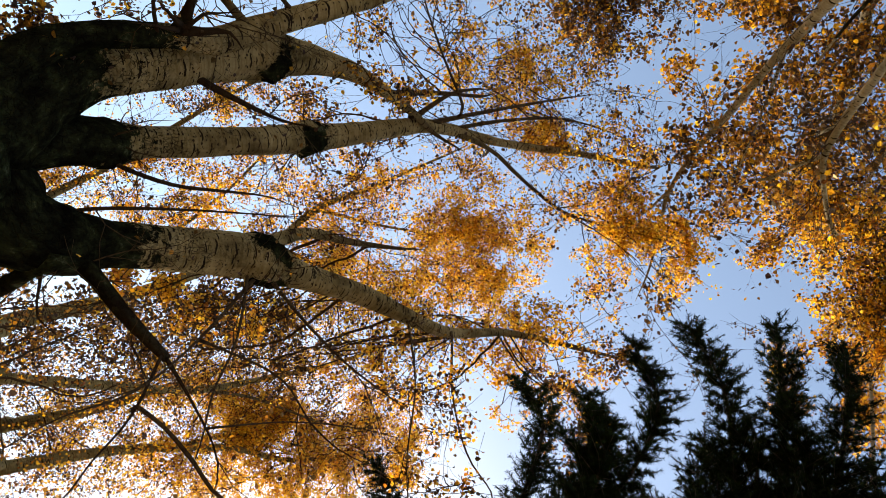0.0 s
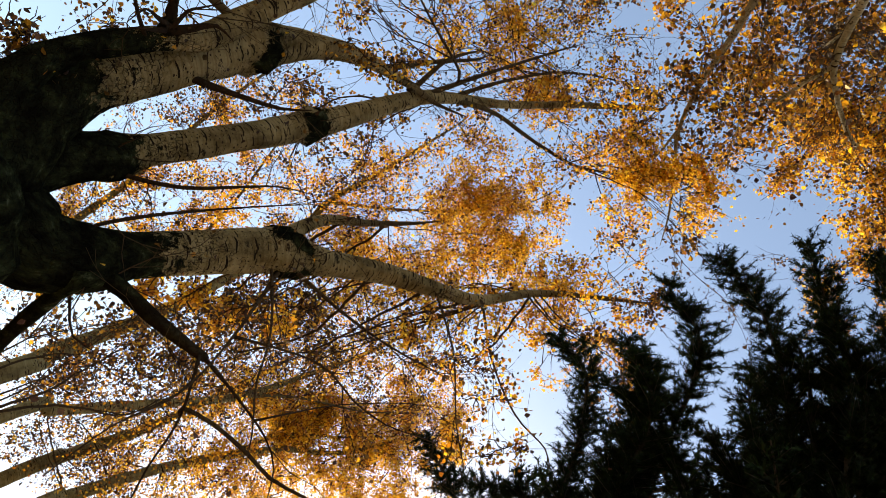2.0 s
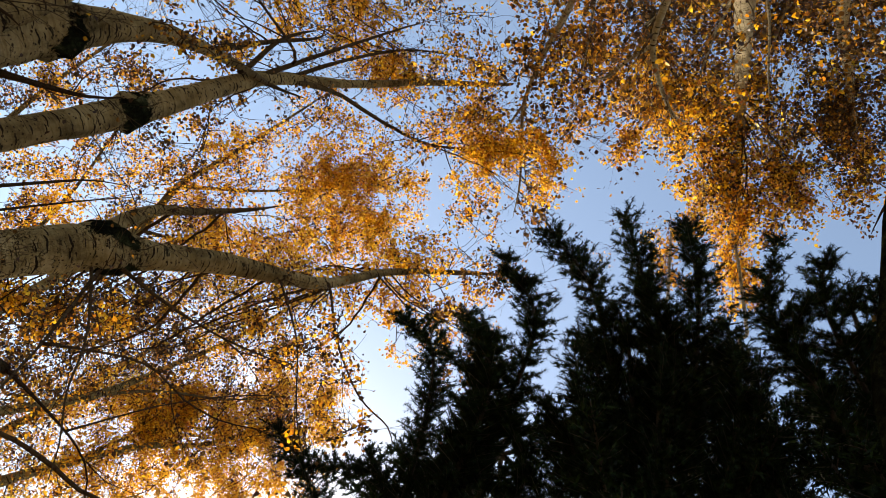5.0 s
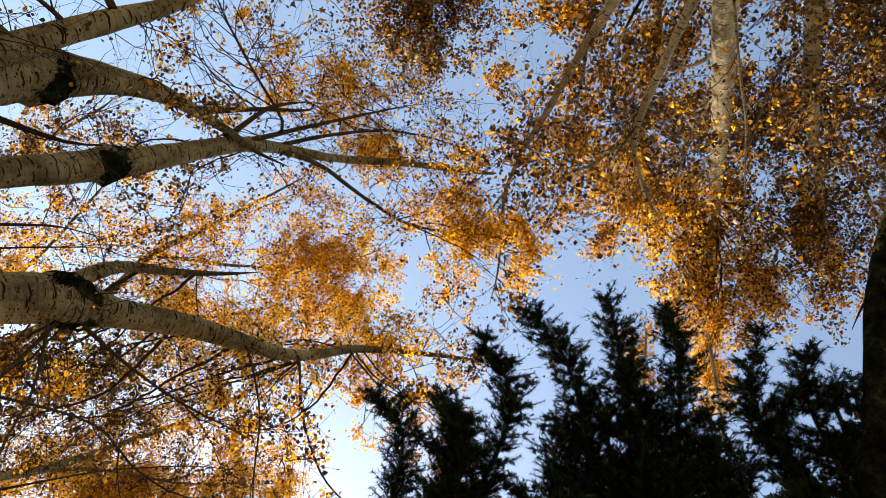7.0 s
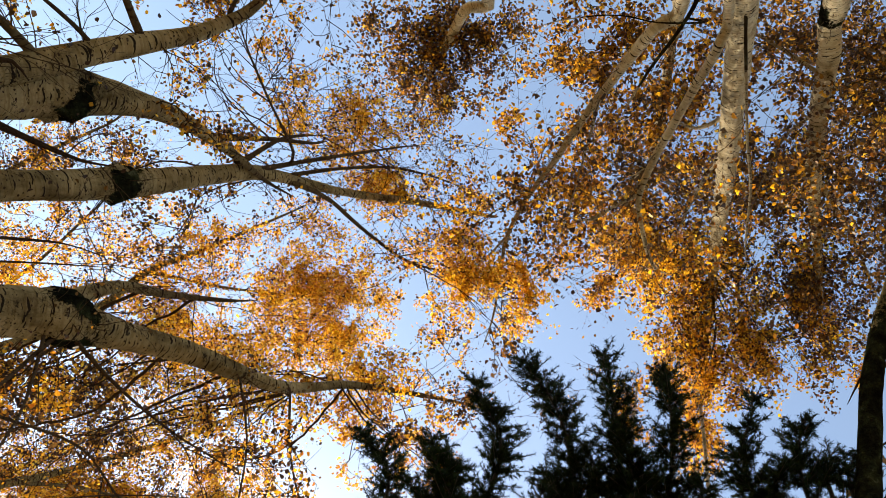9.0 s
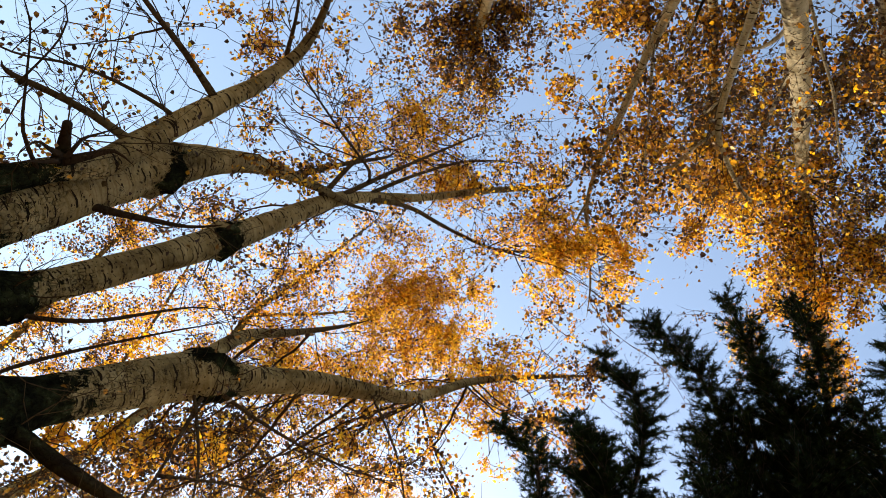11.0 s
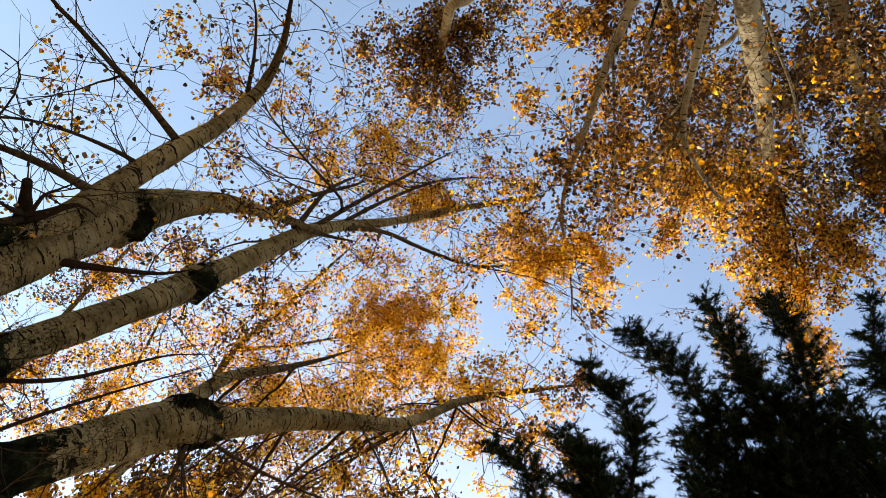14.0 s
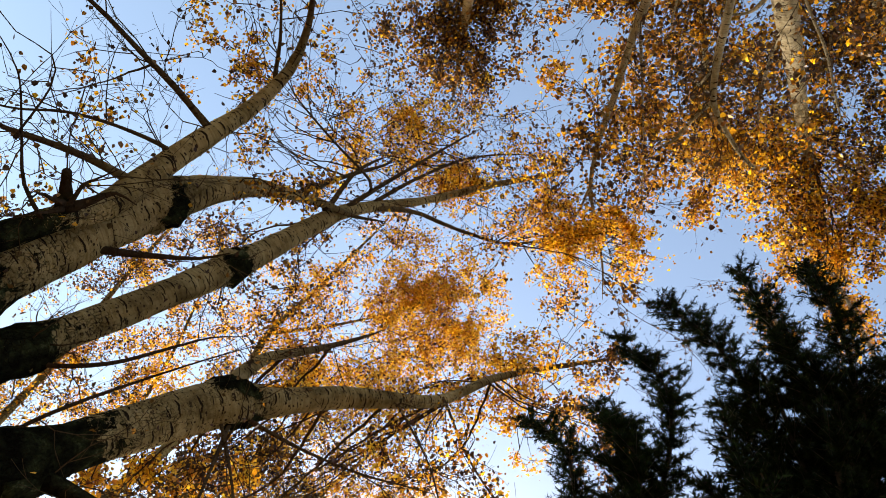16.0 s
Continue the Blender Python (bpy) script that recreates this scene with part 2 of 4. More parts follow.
def tube(line, sides, bumps, rng, v0=0.0):
    """Rings along a line: vertices, faces and the bark's own coordinates (round, round, along)."""
    pos, rad = line[:, :3], line[:, 3]
    tang = np.gradient(pos, axis=0)
    tang /= np.linalg.norm(tang, axis=1)[:, None] + 1e-9
    ref = np.array([1.0, 0.2, 0.1]) if abs(tang[0, 0]) < 0.8 else np.array([0, 1.0, 0.1])
    n1 = np.empty_like(tang)
    for i, t in enumerate(tang):
        ref = ref - t * (ref @ t)
        ref /= np.linalg.norm(ref)
        n1[i] = ref
    n2 = np.cross(tang, n1)
    ang = np.arange(sides) * 2 * math.pi / sides
    along = v0 + np.r_[0, np.cumsum(np.linalg.norm(np.diff(pos, axis=0), axis=1))]
    wob = np.ones((len(line), sides))
    if bumps:
        off = rng.uniform(0, 50)
        for i in range(len(line)):
            for j in range(sides):
                a = Vector((math.cos(ang[j]) * 1.3, math.sin(ang[j]) * 1.3, along[i] * 3.5 + off))
                wob[i, j] = 1 + bumps * noise.noise(a) + 0.5 * bumps * noise.noise(a * 3)
    ring = n1[:, None] * np.cos(ang)[None, :, None] + n2[:, None] * np.sin(ang)[None, :, None]
    v = pos[:, None] + ring * (rad[:, None] * wob)[..., None]
    own = np.stack([np.broadcast_to(np.cos(ang), wob.shape) * rad[:, None], np.broadcast_to(np.sin(ang), wob.shape) * rad[:, None], np.broadcast_to(along[:, None], wob.shape)], -1)
    k = len(line)
    i, j = np.meshgrid(np.arange(k - 1), np.arange(sides), indexing="ij")
    f = np.stack([i * sides + j, i * sides + (j + 1) % sides, (i + 1) * sides + (j + 1) % sides, (i + 1) * sides + j], -1).reshape(-1, 4)
    faces = [tuple(q) for q in f.tolist()] + [tuple(range(sides))[::-1], tuple((k - 1) * sides + s for s in range(sides))]
    return v.reshape(-1, 3), faces, own.reshape(-1, 3)


def leaf_blades(base, along, across, fold):
    """Pointed leaves of two blades, folded on the midrib, in one go."""
    k = len(base)
    lift = np.cross(along, across) / (np.linalg.norm(across, axis=1)[:, None] + 1e-9) * fold
    low, high = base + along * 0.30 + lift, base + along * 0.66 + lift
    v = np.stack([base, low + across, high + across * 0.72, base + along, high - across * 0.72, low - across], 1).reshape(-1, 3)
    n = np.arange(k)[:, None] * 6
    f = np.concatenate([n + np.array([[0, 1, 2, 3]]), n + np.array([[0, 3, 4, 5]])], 1).reshape(-1, 4)
    return v, f.tolist()


def small_blades(base, along, across, fold):
    """Distant leaves of two blades, folded on the midrib."""
    k = len(base)
    lift = np.cross(along, across) / (np.linalg.norm(across, axis=1)[:, None] + 1e-9) * fold
    wide = base + along * 0.4 + lift
    v = np.stack([base, wide + across, base + along, wide - across], 1).reshape(-1, 3)
    n = np.arange(k)[:, None] * 4
    f = np.concatenate([n + np.array([[0, 1, 2]]), n + np.array([[0, 2, 3]])], 1).reshape(-1, 3)
    return v, f.tolist()


def unit(rng, k):
    v = rng.normal(size=(k, 3))
    return v / np.linalg.norm(v, axis=1)[:, None]


# ---- birches ----
class Birch:
    def __init__(self, label, leaf, seed, bark):
        self.bark, self.brown, self.gold, self.lush, self.burr = bark, 1.0, LEAF, 1.15, 14
        self.rng, self.leaf, self.label, self.root = np.random.default_rng(seed), leaf, label, None
        self.lines, self.leaves, self.shaded_at, self.twig_v, self.twig_f, self.twig_n = [], [], [], [], [], 0

    def grow(self, name, pts, sides, step, old_shade, label="", knots=(), dull=0.0):
        pts = [tuple(p) for p in pts]
        if self.root is None:
            self.root = tagged(new("birch_tree"), self.label, "tree", "birches", "")
            self.root.location = (pts[0][0], pts[0][1], 0)
            bpy.context.view_layer.update()
        line = curve_points(pts, step)
        for k in knots:
            line[:, 3] *= 1 + 0.13 * np.exp(-((line[:, 2] - k) / 0.07) ** 2)
        off = np.array([*self.root.location])
        shifted = line.copy()
        shifted[:, :3] -= off
        v, f, own = tube(shifted, sides, {"limb": 0.2, "trunk": 0.24}.get(name, 0.12), self.rng, self.rng.uniform(0, 30))
        hub = np.repeat(shifted[:, :3], sides, axis=0)
        for k in knots:
            swell = np.exp(-((v[:, 2] - k) / 0.10) ** 2)
            lump = np.array([max(noise.noise(Vector(q) * 11), 0) + 0.5 * noise.noise(Vector(q) * 27) if w > 0.05 else 0 for q, w in zip(v, swell)])
            v = v + (v - hub) * (swell * lump * 0.75)[:, None]
        rr = np.repeat(line[:, 3], sides)
        mask = old_shade(v, own[:, 2] - own[0, 2])
        # Thin wood is brown; thicker limbs are darkened too, as if backlit.
        thin = np.clip((0.040 - rr) / 0.024, 0, 1) * 0.9 * self.brown
        thin = np.maximum(thin, dull)
        ob = mesh_object(name, v.tolist(), f, [self.bark], self.root, label, {"bark": ("FLOAT_VECTOR", own + self.rng.uniform(0, 9)), "old_shade": ("FLOAT", mask), "thin": ("FLOAT", thin)})
        self.lines.append(line)
        return ob

    def trunk(self, pts):
        return self.grow("trunk", pts, 28, 0.06, lambda v, s: np.ones(len(v)), "rough mossy trunk, blackened by shade put into its bark colour")

    def stem(self, pts, dark=-1.0, knots=(), dull=0.0):
        """A stem, rough and darkened for shade below the height dark, with black swollen scars at the heights in knots.
        """
        def rough(v, s):
            patch = np.array([noise.noise(Vector(p) * 5.0) for p in v])
            z = v[:, 2] + 0.13 * patch
            fine = np.array([noise.noise(Vector(p) * 14.0) for p in v])
            m = np.clip((dark + 0.30 - z + 0.22 * patch + 0.16 * fine) / 0.8, 0, 1)
            for k in knots:
                m = np.maximum(m, np.clip(0.95 + 0.8 * patch + 0.3 * fine - np.abs(z - k) / 0.17, 0, 1))
            return m
        a, c = np.array(pts[-2]), np.array(pts[-1])
        tip = c + (c - a) * min(0.7, 0.4 / np.linalg.norm((c - a)[:3])) + np.r_[self.rng.normal(0, 0.06, 3), 0]
        tip[3] = 0.003
        ob = self.grow("stem", [*pts, tuple(tip)], 20, 0.07, rough, "", knots, dull)
        line = self.lines[-1]
        for k in knots:
            for q in range(self.burr):
                at = line[np.abs(line[:, 2] - k - self.rng.normal(0, 0.05)).argmin()]
                d = unit(self.rng, 1)[0] + np.array([0, 0, 0.25])
                d /= np.linalg.norm(d)
                self.wander(at[:3] + d * at[3] * 0.9, d, self.rng.uniform(0.05, 0.34), 0.0045, 4)
            self.wood_part("burr", None, "stuff")
        return ob

    def limb(self, pts, rough=False):
        wood = np.vstack(self.lines)
        pts = [(*p[:3], p[3] * 0.8) for p in pts]
        near = wood[np.linalg.norm(wood[:, :3] - np.array(pts[0][:3]), axis=1).argmin()]
        gap = np.linalg.norm(near[:3] - np.array(pts[0][:3]))
        first = (*pts[0][:3], pts[0][3] * 1.15)
        lead = [(*near[:3], min(pts[0][3] * 1.2, near[3] * 0.9))] if 0.03 < gap < 0.6 else []
        a, c = np.array(pts[-2]), np.array(pts[-1])
        more = [] if pts[-1][3] > 0.02 else [tuple(np.r_[(c + (c - a) * 0.6)[:3] + self.rng.normal(0, 0.05, 3), 0.002])]
        return self.grow("limb", [*lead, first, *pts[1:], *more], 16 if pts[0][3] > 0.03 else 10, 0.06, lambda v, s: np.clip(0.9 - s / 0.12 + 9 * rough, 0, 1) * (rough or self.brown > 0.5))

    def twig(self, pts, sides=4, step=0.09):
        line = curve_points(pts, step) if step < 5 else np.array(pts)
        if 3 < len(line) and step < 5:
            line[1:-1, :3] += self.rng.normal(0, 0.0045, (len(line) - 2, 3))
        v, f, _ = tube(line, sides, 0, self.rng)
        self.twig_v.append(v)
        self.twig_f += [tuple(i + self.twig_n for i in q) for q in f]
        self.twig_n += len(v)
        return line

    def drop(self, at, shaded):
        """Sorts leaves into golden ones and dark ones with shade in their colour."""
        brown = self.rng.uniform(size=len(at)) < shaded
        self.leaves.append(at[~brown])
        self.shaded_at.append(at[brown])

    def crown(self, blobs, shaded):
        """Boughs to each tuft, twigs in it and leaves along the twigs. Rows: x, y, z, radius, number of leaves."""
        rng = self.rng
        wood = np.vstack(self.lines)
        for x, y, z, r, count in blobs:
            c = np.array([x, y, z])
            r, count = r * 1.32, count * self.lush
            gap = wood[:, :3] - c
            cost = np.linalg.norm(gap, axis=1) + 0.8 * np.maximum(gap[:, 2] - 0.1, 0) + 0.25 * np.maximum(-gap[:, 2] - 2.0, 0)
            k = int(cost.argmin())
            start, r0 = wood[k, :3], min(wood[k, 3] * 0.6, 0.02)
            far = np.linalg.norm(c - start)
            axis = (c - start) / (far + 1e-6)
            r0 = min(r0, 0.004 + 0.004 * far)
            bend = rng.normal(size=3) * 0.055 * far + np.array([0, 0, -0.04 * far])
            bough = self.twig([(*start, r0), (*(start + (c - start) * 0.35 + bend), r0 * 0.75), (*(start + (c - start) * 0.7 + bend * 0.7 + rng.normal(size=3) * 0.04 * far), r0 * 0.55), (*(c + rng.normal(size=3) * r * 0.15), r0 * 0.4), (*(c + axis * r * 0.8 + rng.normal(size=3) * r * 0.2), 0.0025)], 5)
            holder = self.wood_part("bough")
            tail = bough[int(len(bough) * 0.4):]
            arms = [tail[:, :3]]
            for q in range(5):
                s = tail[rng.integers(len(tail)), :3]
                e = c + (unit(rng, 1)[0] + axis * 0.3) * r * rng.uniform(0.6, 0.95)
                m = (s + e) / 2 + rng.normal(size=3) * 0.14 * r
                arms.append(self.twig([(*s, 0.0045), (*m, 0.003), (*e, 0.0014)], 3, 0.16)[:, :3])
            arms = np.vstack(arms)
            n_twigs = max(6, min(120, int(count / 17)))
            per = count / n_twigs
            done = tries = 0
            while done < n_twigs and tries < n_twigs * 8:
                tries += 1
                e = unit(rng, 1)[0] * r * rng.uniform(0.0, 1.0) ** 0.36
                e = c + (e + axis * (e @ axis) * 0.6) * np.array([1, 1, 0.8])
                if noise.noise(Vector(e * 2.4)) + 0.8 * noise.noise(Vector(e * 6.5)) + 0.5 * noise.noise(Vector(e * 0.9)) < 0.12:
                    continue
                done += 1
                s = arms[np.linalg.norm(arms - e, axis=1).argmin()]
                m = (s + e) / 2 + rng.normal(size=3) * 0.2 * np.linalg.norm(e - s) + np.array([0, 0, 0.04])
                self.twig([(*s, 0.0024), (*m, 0.0018), (*e, 0.001)], 3, 0.2)
                k = max(2, rng.poisson(per))
                u = rng.choice(rng.uniform(0.3, 1.05, 4), k)[:, None]
                at = (1 - u) ** 2 * s + 2 * u * (1 - u) * m + u * u * e
                self.drop(at + rng.normal(size=(k, 3)) * self.leaf * rng.uniform(0.7, 1.5), shaded)
            self.wood_part("twig_spray", holder, "stuff")
            self.leaf_part(holder)

    def wander(self, s, d, reach, r0, bends):
        """A crooked twig that turns a little at each bud and rises towards its tip."""
        p, pts = np.array(s, float), [(*s, r0)]
        for q in range(bends):
            d = d + unit(self.rng, 1)[0] * 0.38 + np.array([0, 0, 0.07])
            d /= np.linalg.norm(d)
            p = p + d * reach / bends
            pts.append((*p, r0 + (0.0009 - r0) * (q + 1) / bends))
        self.twig(pts, 3, 9.0)
        return np.array(pts)

    def sprinkle(self, sprays, low, per, shaded, reach_most=1.0, west=99.0, high=99.0, thick=0.06):
        """Crooked side twigs, forked twice, with a few leaves at their ends, on the thinner wood above a height."""
        rng = self.rng
        wood = np.vstack(self.lines)
        heading = np.vstack([np.gradient(q[:, :3], axis=0) for q in self.lines])
        heading /= np.linalg.norm(heading, axis=1)[:, None] + 1e-9
        keep = (wood[:, 3] < thick) & (wood[:, 2] > low) & (wood[:, 0] < west) & (wood[:, 2] < high)
        wood, heading = wood[keep], heading[keep]
        for k in rng.integers(len(wood), size=sprays):
            d = heading[k] * 0.7 + unit(rng, 1)[0] * 0.8
            d /= np.linalg.norm(d)
            reach = rng.uniform(0.35, 1.0) * reach_most
            main = self.wander(wood[k, :3], d, reach, min(0.0042, max(wood[k, 3] * 0.6, 0.0024)), 6)
            ends = [main[-1, :3]]
            for q in range(1, 6):
                b = main[q]
                t = main[q, :3] - main[q - 1, :3]
                e = t / np.linalg.norm(t) + unit(rng, 1)[0] * 0.95
                side = self.wander(b[:3], e / np.linalg.norm(e), reach * rng.uniform(0.22, 0.5) * (1.15 - 0.1 * q), b[3] * 0.7, 3)
                ends += [side[2, :3], side[3, :3]]
                t = side[2, :3] - side[1, :3]
                e = t / (np.linalg.norm(t) + 1e-9) + unit(rng, 1)[0] * 0.9
                sub = self.wander(side[1, :3], e / np.linalg.norm(e), reach * rng.uniform(0.10, 0.22), side[1, 3] * 0.7, 2)
                ends += [sub[1, :3], sub[2, :3]]
            n = rng.poisson(per)
            if n:
                ends = np.array(ends)
                self.drop(ends[rng.integers(len(ends), size=n)] + rng.normal(size=(n, 3)) * 0.045, shaded)
            self.wood_part("twig")

    def wood_part(self, name, parent=None, kind=""):
        """Turns the wood gathered so far into one part of the tree or of a bough."""
        v = np.vstack(self.twig_v) - np.array([*self.root.location])
        k = len(v)
        ob = mesh_object(name, v.tolist(), self.twig_f, [self.bark], parent or self.root, "", {"bark": ("FLOAT_VECTOR", v), "old_shade": ("FLOAT", np.zeros(k)), "thin": ("FLOAT", np.full(k, 0.92))}, kind=kind)
        self.twig_v, self.twig_f, self.twig_n = [], [], 0
        return ob

    def leaf_part(self, parent):
        """Turns the leaves gathered so far into parts of a bough or of the tree."""
        rng = self.rng
        off = np.array([*self.root.location])
        for name, label, points, mat in (("foliage", "yellow and orange autumn leaves", self.leaves, self.gold), ("shaded_foliage", "dark brown leaves, shade and backlight in their colour", self.shaded_at, SHADED_LEAF)):
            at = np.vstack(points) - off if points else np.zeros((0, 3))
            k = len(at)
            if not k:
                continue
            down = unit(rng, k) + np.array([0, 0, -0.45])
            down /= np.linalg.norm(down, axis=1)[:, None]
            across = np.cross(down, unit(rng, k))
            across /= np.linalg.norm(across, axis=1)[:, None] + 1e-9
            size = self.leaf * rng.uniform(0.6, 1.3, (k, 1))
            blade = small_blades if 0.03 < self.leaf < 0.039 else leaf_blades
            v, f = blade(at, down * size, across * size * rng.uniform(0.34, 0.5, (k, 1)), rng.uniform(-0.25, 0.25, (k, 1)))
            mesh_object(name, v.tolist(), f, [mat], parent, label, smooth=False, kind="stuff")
        self.leaves, self.shaded_at = [], []

    def finish(self):
        self.leaf_part(self.root)


tree_count = [0]


def birch(label, leaf, bark=BARK):
    tree_count[0] += 1
    return Birch(label, leaf, 40 + tree_count[0], bark)


# ---- spruces ----
class Spruce:
    def __init__(self, label, x, y, height, seed, cap):
        self.rng = np.random.default_rng(seed)
        self.root = tagged(new("spruce_tree"), label, "tree", "spruces")
        self.root.location = (x, y, 0)
        bpy.context.view_layer.update()
        self.h, self.cap = height, cap
        line = curve_points([(0, 0, 0, 0.17), (0.03, 0.02, height * 0.4, 0.11), (0.0, 0.04, height * 0.8, 0.04), (0, 0, height, 0.008)], 0.15)
        v, f, _ = tube(line, 14, 0.1, self.rng)
        mesh_object("trunk", v.tolist(), f, [SPRUCE_BARK], self.root, "scaly grey brown trunk")

    def branch(self, pts, spread, gap, first, dense, size, fingers, thick):
        """A limb with side shoots like fingers along its outer part, each set all round with needles."""
        rng = self.rng
        pts = [(*p, r) for p, r in zip(pts, (0.026, 0.014, 0.004))]
        line = curve_points(pts, 0.05)
        wv, wf, _ = tube(line, 6, 0, rng)
        wood_v, wood_f, n0 = [wv], list(wf), len(wv)
        pos = line[:, :3]
        length = np.r_[0, np.cumsum(np.linalg.norm(np.diff(pos, axis=0), axis=1))]
        total = length[-1]
        flat = np.cross(pos[-1] - pos[0], (0, 0, 1.0))
        flat /= np.linalg.norm(flat)
        shoots = [(pos[i], pos[i + 1]) for i in range(len(pos) - 1) if total - length[i] < 0.7]
        s = total * first
        while s < total - 0.03:
            i = min(int(np.searchsorted(length, s)), len(pos) - 1)
            t = pos[i] - pos[max(i - 1, 0)]
            t /= np.linalg.norm(t) + 1e-9
            up = np.cross(flat, t)
            turn = rng.uniform(0, 6.28)
            for k in range(fingers):
                a = turn + k * 6.283 / fingers + rng.normal(0, 0.3)
                out = flat * math.cos(a) + up * math.sin(a)
                reach = min(0.11 + 0.30 * (total - s), spread) * rng.uniform(0.45, 1.12)
                d = t * rng.uniform(0.15, 0.75) + out
                d /= np.linalg.norm(d)
                foot = pos[i] + t * rng.uniform(-0.02, 0.02)
                tip = foot + d * reach + (t * 0.12 + np.array([0, 0, 0.06])) * reach
                shoots.append((foot + d * 0.01, tip))
                side = np.cross(d, out if abs(d @ out) < 0.9 else flat)
                side /= np.linalg.norm(side) + 1e-9
                u = 0.045
                while u < reach - 0.05:
                    for way in (-1, 1):
                        if rng.uniform() < 0.9:
                            e = d * 0.8 + side * way + rng.normal(size=3) * 0.25
                            e /= np.linalg.norm(e)
                            b = foot + (tip - foot) * u / reach
                            shoots.append((b, b + e * min(0.06, (reach - u) * 0.75) * rng.uniform(0.7, 1.2)))
                    u += 0.06
                tv, tf, _ = tube(np.array([(*foot, 0.005), (*((foot + tip) / 2), 0.0035), (*tip, 0.0015)]), 3, 0, rng)
                wood_v.append(tv)
                wood_f += [tuple(x + n0 for x in q) for q in tf]
                n0 += len(tv)
            s += gap * rng.uniform(0.75, 1.25)
        a = np.array([q[0] for q in shoots]); b = np.array([q[1] for q in shoots])
        ln = np.linalg.norm(b - a, axis=1)
        num = np.maximum((ln * dense).astype(int), 3)
        idx = np.repeat(np.arange(len(a)), num)
        u = rng.uniform(0, 1.0, (len(idx), 1))
        ax = ((b - a) / (ln[:, None] + 1e-9))[idx]
        foot = a[idx] + (b - a)[idx] * u
        rad = np.cross(ax, unit(rng, len(idx)))
        rad /= np.linalg.norm(rad, axis=1)[:, None] + 1e-9
        tip = foot + (ax * 0.5 + rad) * (rng.uniform(0.013, 0.020, (len(idx), 1)) * size)
        wide = np.cross(ax, rad) * thick * size
        nv = np.stack([foot - wide, foot + wide, tip], 1).reshape(-1, 3)
        wood = np.vstack(wood_v)
        verts = np.vstack([wood, nv])
        faces = wood_f + (np.arange(len(idx))[:, None] * 3 + np.arange(3)[None] + len(wood)).tolist()
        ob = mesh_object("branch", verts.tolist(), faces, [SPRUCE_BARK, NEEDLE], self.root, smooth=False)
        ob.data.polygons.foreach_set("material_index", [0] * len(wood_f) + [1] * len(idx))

    def limb(self, pts):
        off = np.array([*self.root.location])
        pts = [np.array(p) - off for p in pts]
        pts[2] = pts[1] + (pts[2] - pts[1]) * 0.92
        self.branch([tuple(p) for p in pts], 0.20, 0.05, 0.36, 480, 1.6, 6, 0.0017)

    def finish(self):
        rng = self.rng
        z = 1.3
        while z < self.h - 0.25:
            a0 = rng.uniform(0, 6.28)
            for k in range(5):
                a = a0 + k * 1.2566 + rng.normal(0, 0.12)
                reach = min(0.25 + 0.34 * (self.h - z), self.cap if z > 3.4 else 1.0) * rng.uniform(0.8, 1.1)
                d = np.array([math.cos(a), math.sin(a), 0])
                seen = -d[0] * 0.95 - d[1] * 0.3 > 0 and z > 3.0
                p0 = np.array([0, 0, z])
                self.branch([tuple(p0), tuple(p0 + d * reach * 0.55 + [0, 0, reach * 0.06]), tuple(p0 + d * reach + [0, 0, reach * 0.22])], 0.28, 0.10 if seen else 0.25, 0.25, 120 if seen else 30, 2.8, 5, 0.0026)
            z += 0.42


def spruce(label, x, y, height, cap=1.5):
    tree_count[0] += 1
    return Spruce(label, x, y, height, 90 + tree_count[0], cap)


# ---- ground ----
def ground():
    steps = np.r_[-3000, -600, -150, -60, np.linspace(-24, 24, 97), 60, 150, 600, 3000]
    gx, gy = np.meshgrid(steps, steps, indexing="ij")
    gz = np.array([[0.09 * noise.noise(Vector((x * 0.3, y * 0.3, 0))) + 0.03 * noise.noise(Vector((x * 1.7, y * 1.7, 4))) - 0.06 for y in steps] for x in steps])
    k = len(steps)
    i, j = np.meshgrid(np.arange(k - 1), np.arange(k - 1), indexing="ij")
    f = np.stack([i * k + j, (i + 1) * k + j, (i + 1) * k + j + 1, i * k + j + 1], -1).reshape(-1, 4)
    ob = mesh_object("ground", np.stack([gx, gy, gz], -1).reshape(-1, 3).tolist(), f.tolist(), [SOIL])
    return tagged(ob, "forest floor strewn with yellow and brown leaves", "ground", kind="structure")


ground()


def leaf_litter():
    rng = np.random.default_rng(5)
    k = 14000
    xy = rng.normal(size=(k, 2)) * 5
    z = [0.09 * noise.noise(Vector((x * 0.3, y * 0.3, 0))) + 0.03 * noise.noise(Vector((x * 1.7, y * 1.7, 4))) - 0.05 for x, y in xy]
    a = rng.uniform(0, 6.28, k)
    s = rng.uniform(0.03, 0.055, (k, 1))
    along = np.stack([np.cos(a), np.sin(a), rng.normal(0, 0.15, k)], 1) * s
    across = np.stack([-np.sin(a), np.cos(a), rng.normal(0, 0.15, k)], 1) * s * 0.4
    v, f = small_blades(np.column_stack([xy, z]), along, across, rng.uniform(-0.3, 0.3, (k, 1)))
    tagged(mesh_object("leaf_litter", v.tolist(), f, [LEAF], smooth=False), "fallen yellow birch leaves on the ground", "leaves", kind="stuff")


leaf_litter()

# ---- trees ----
tree = birch('gnarled many-stemmed birch with mossy base darkened for shade and yellow leaves', 0.027)
tree.lush = 2.0
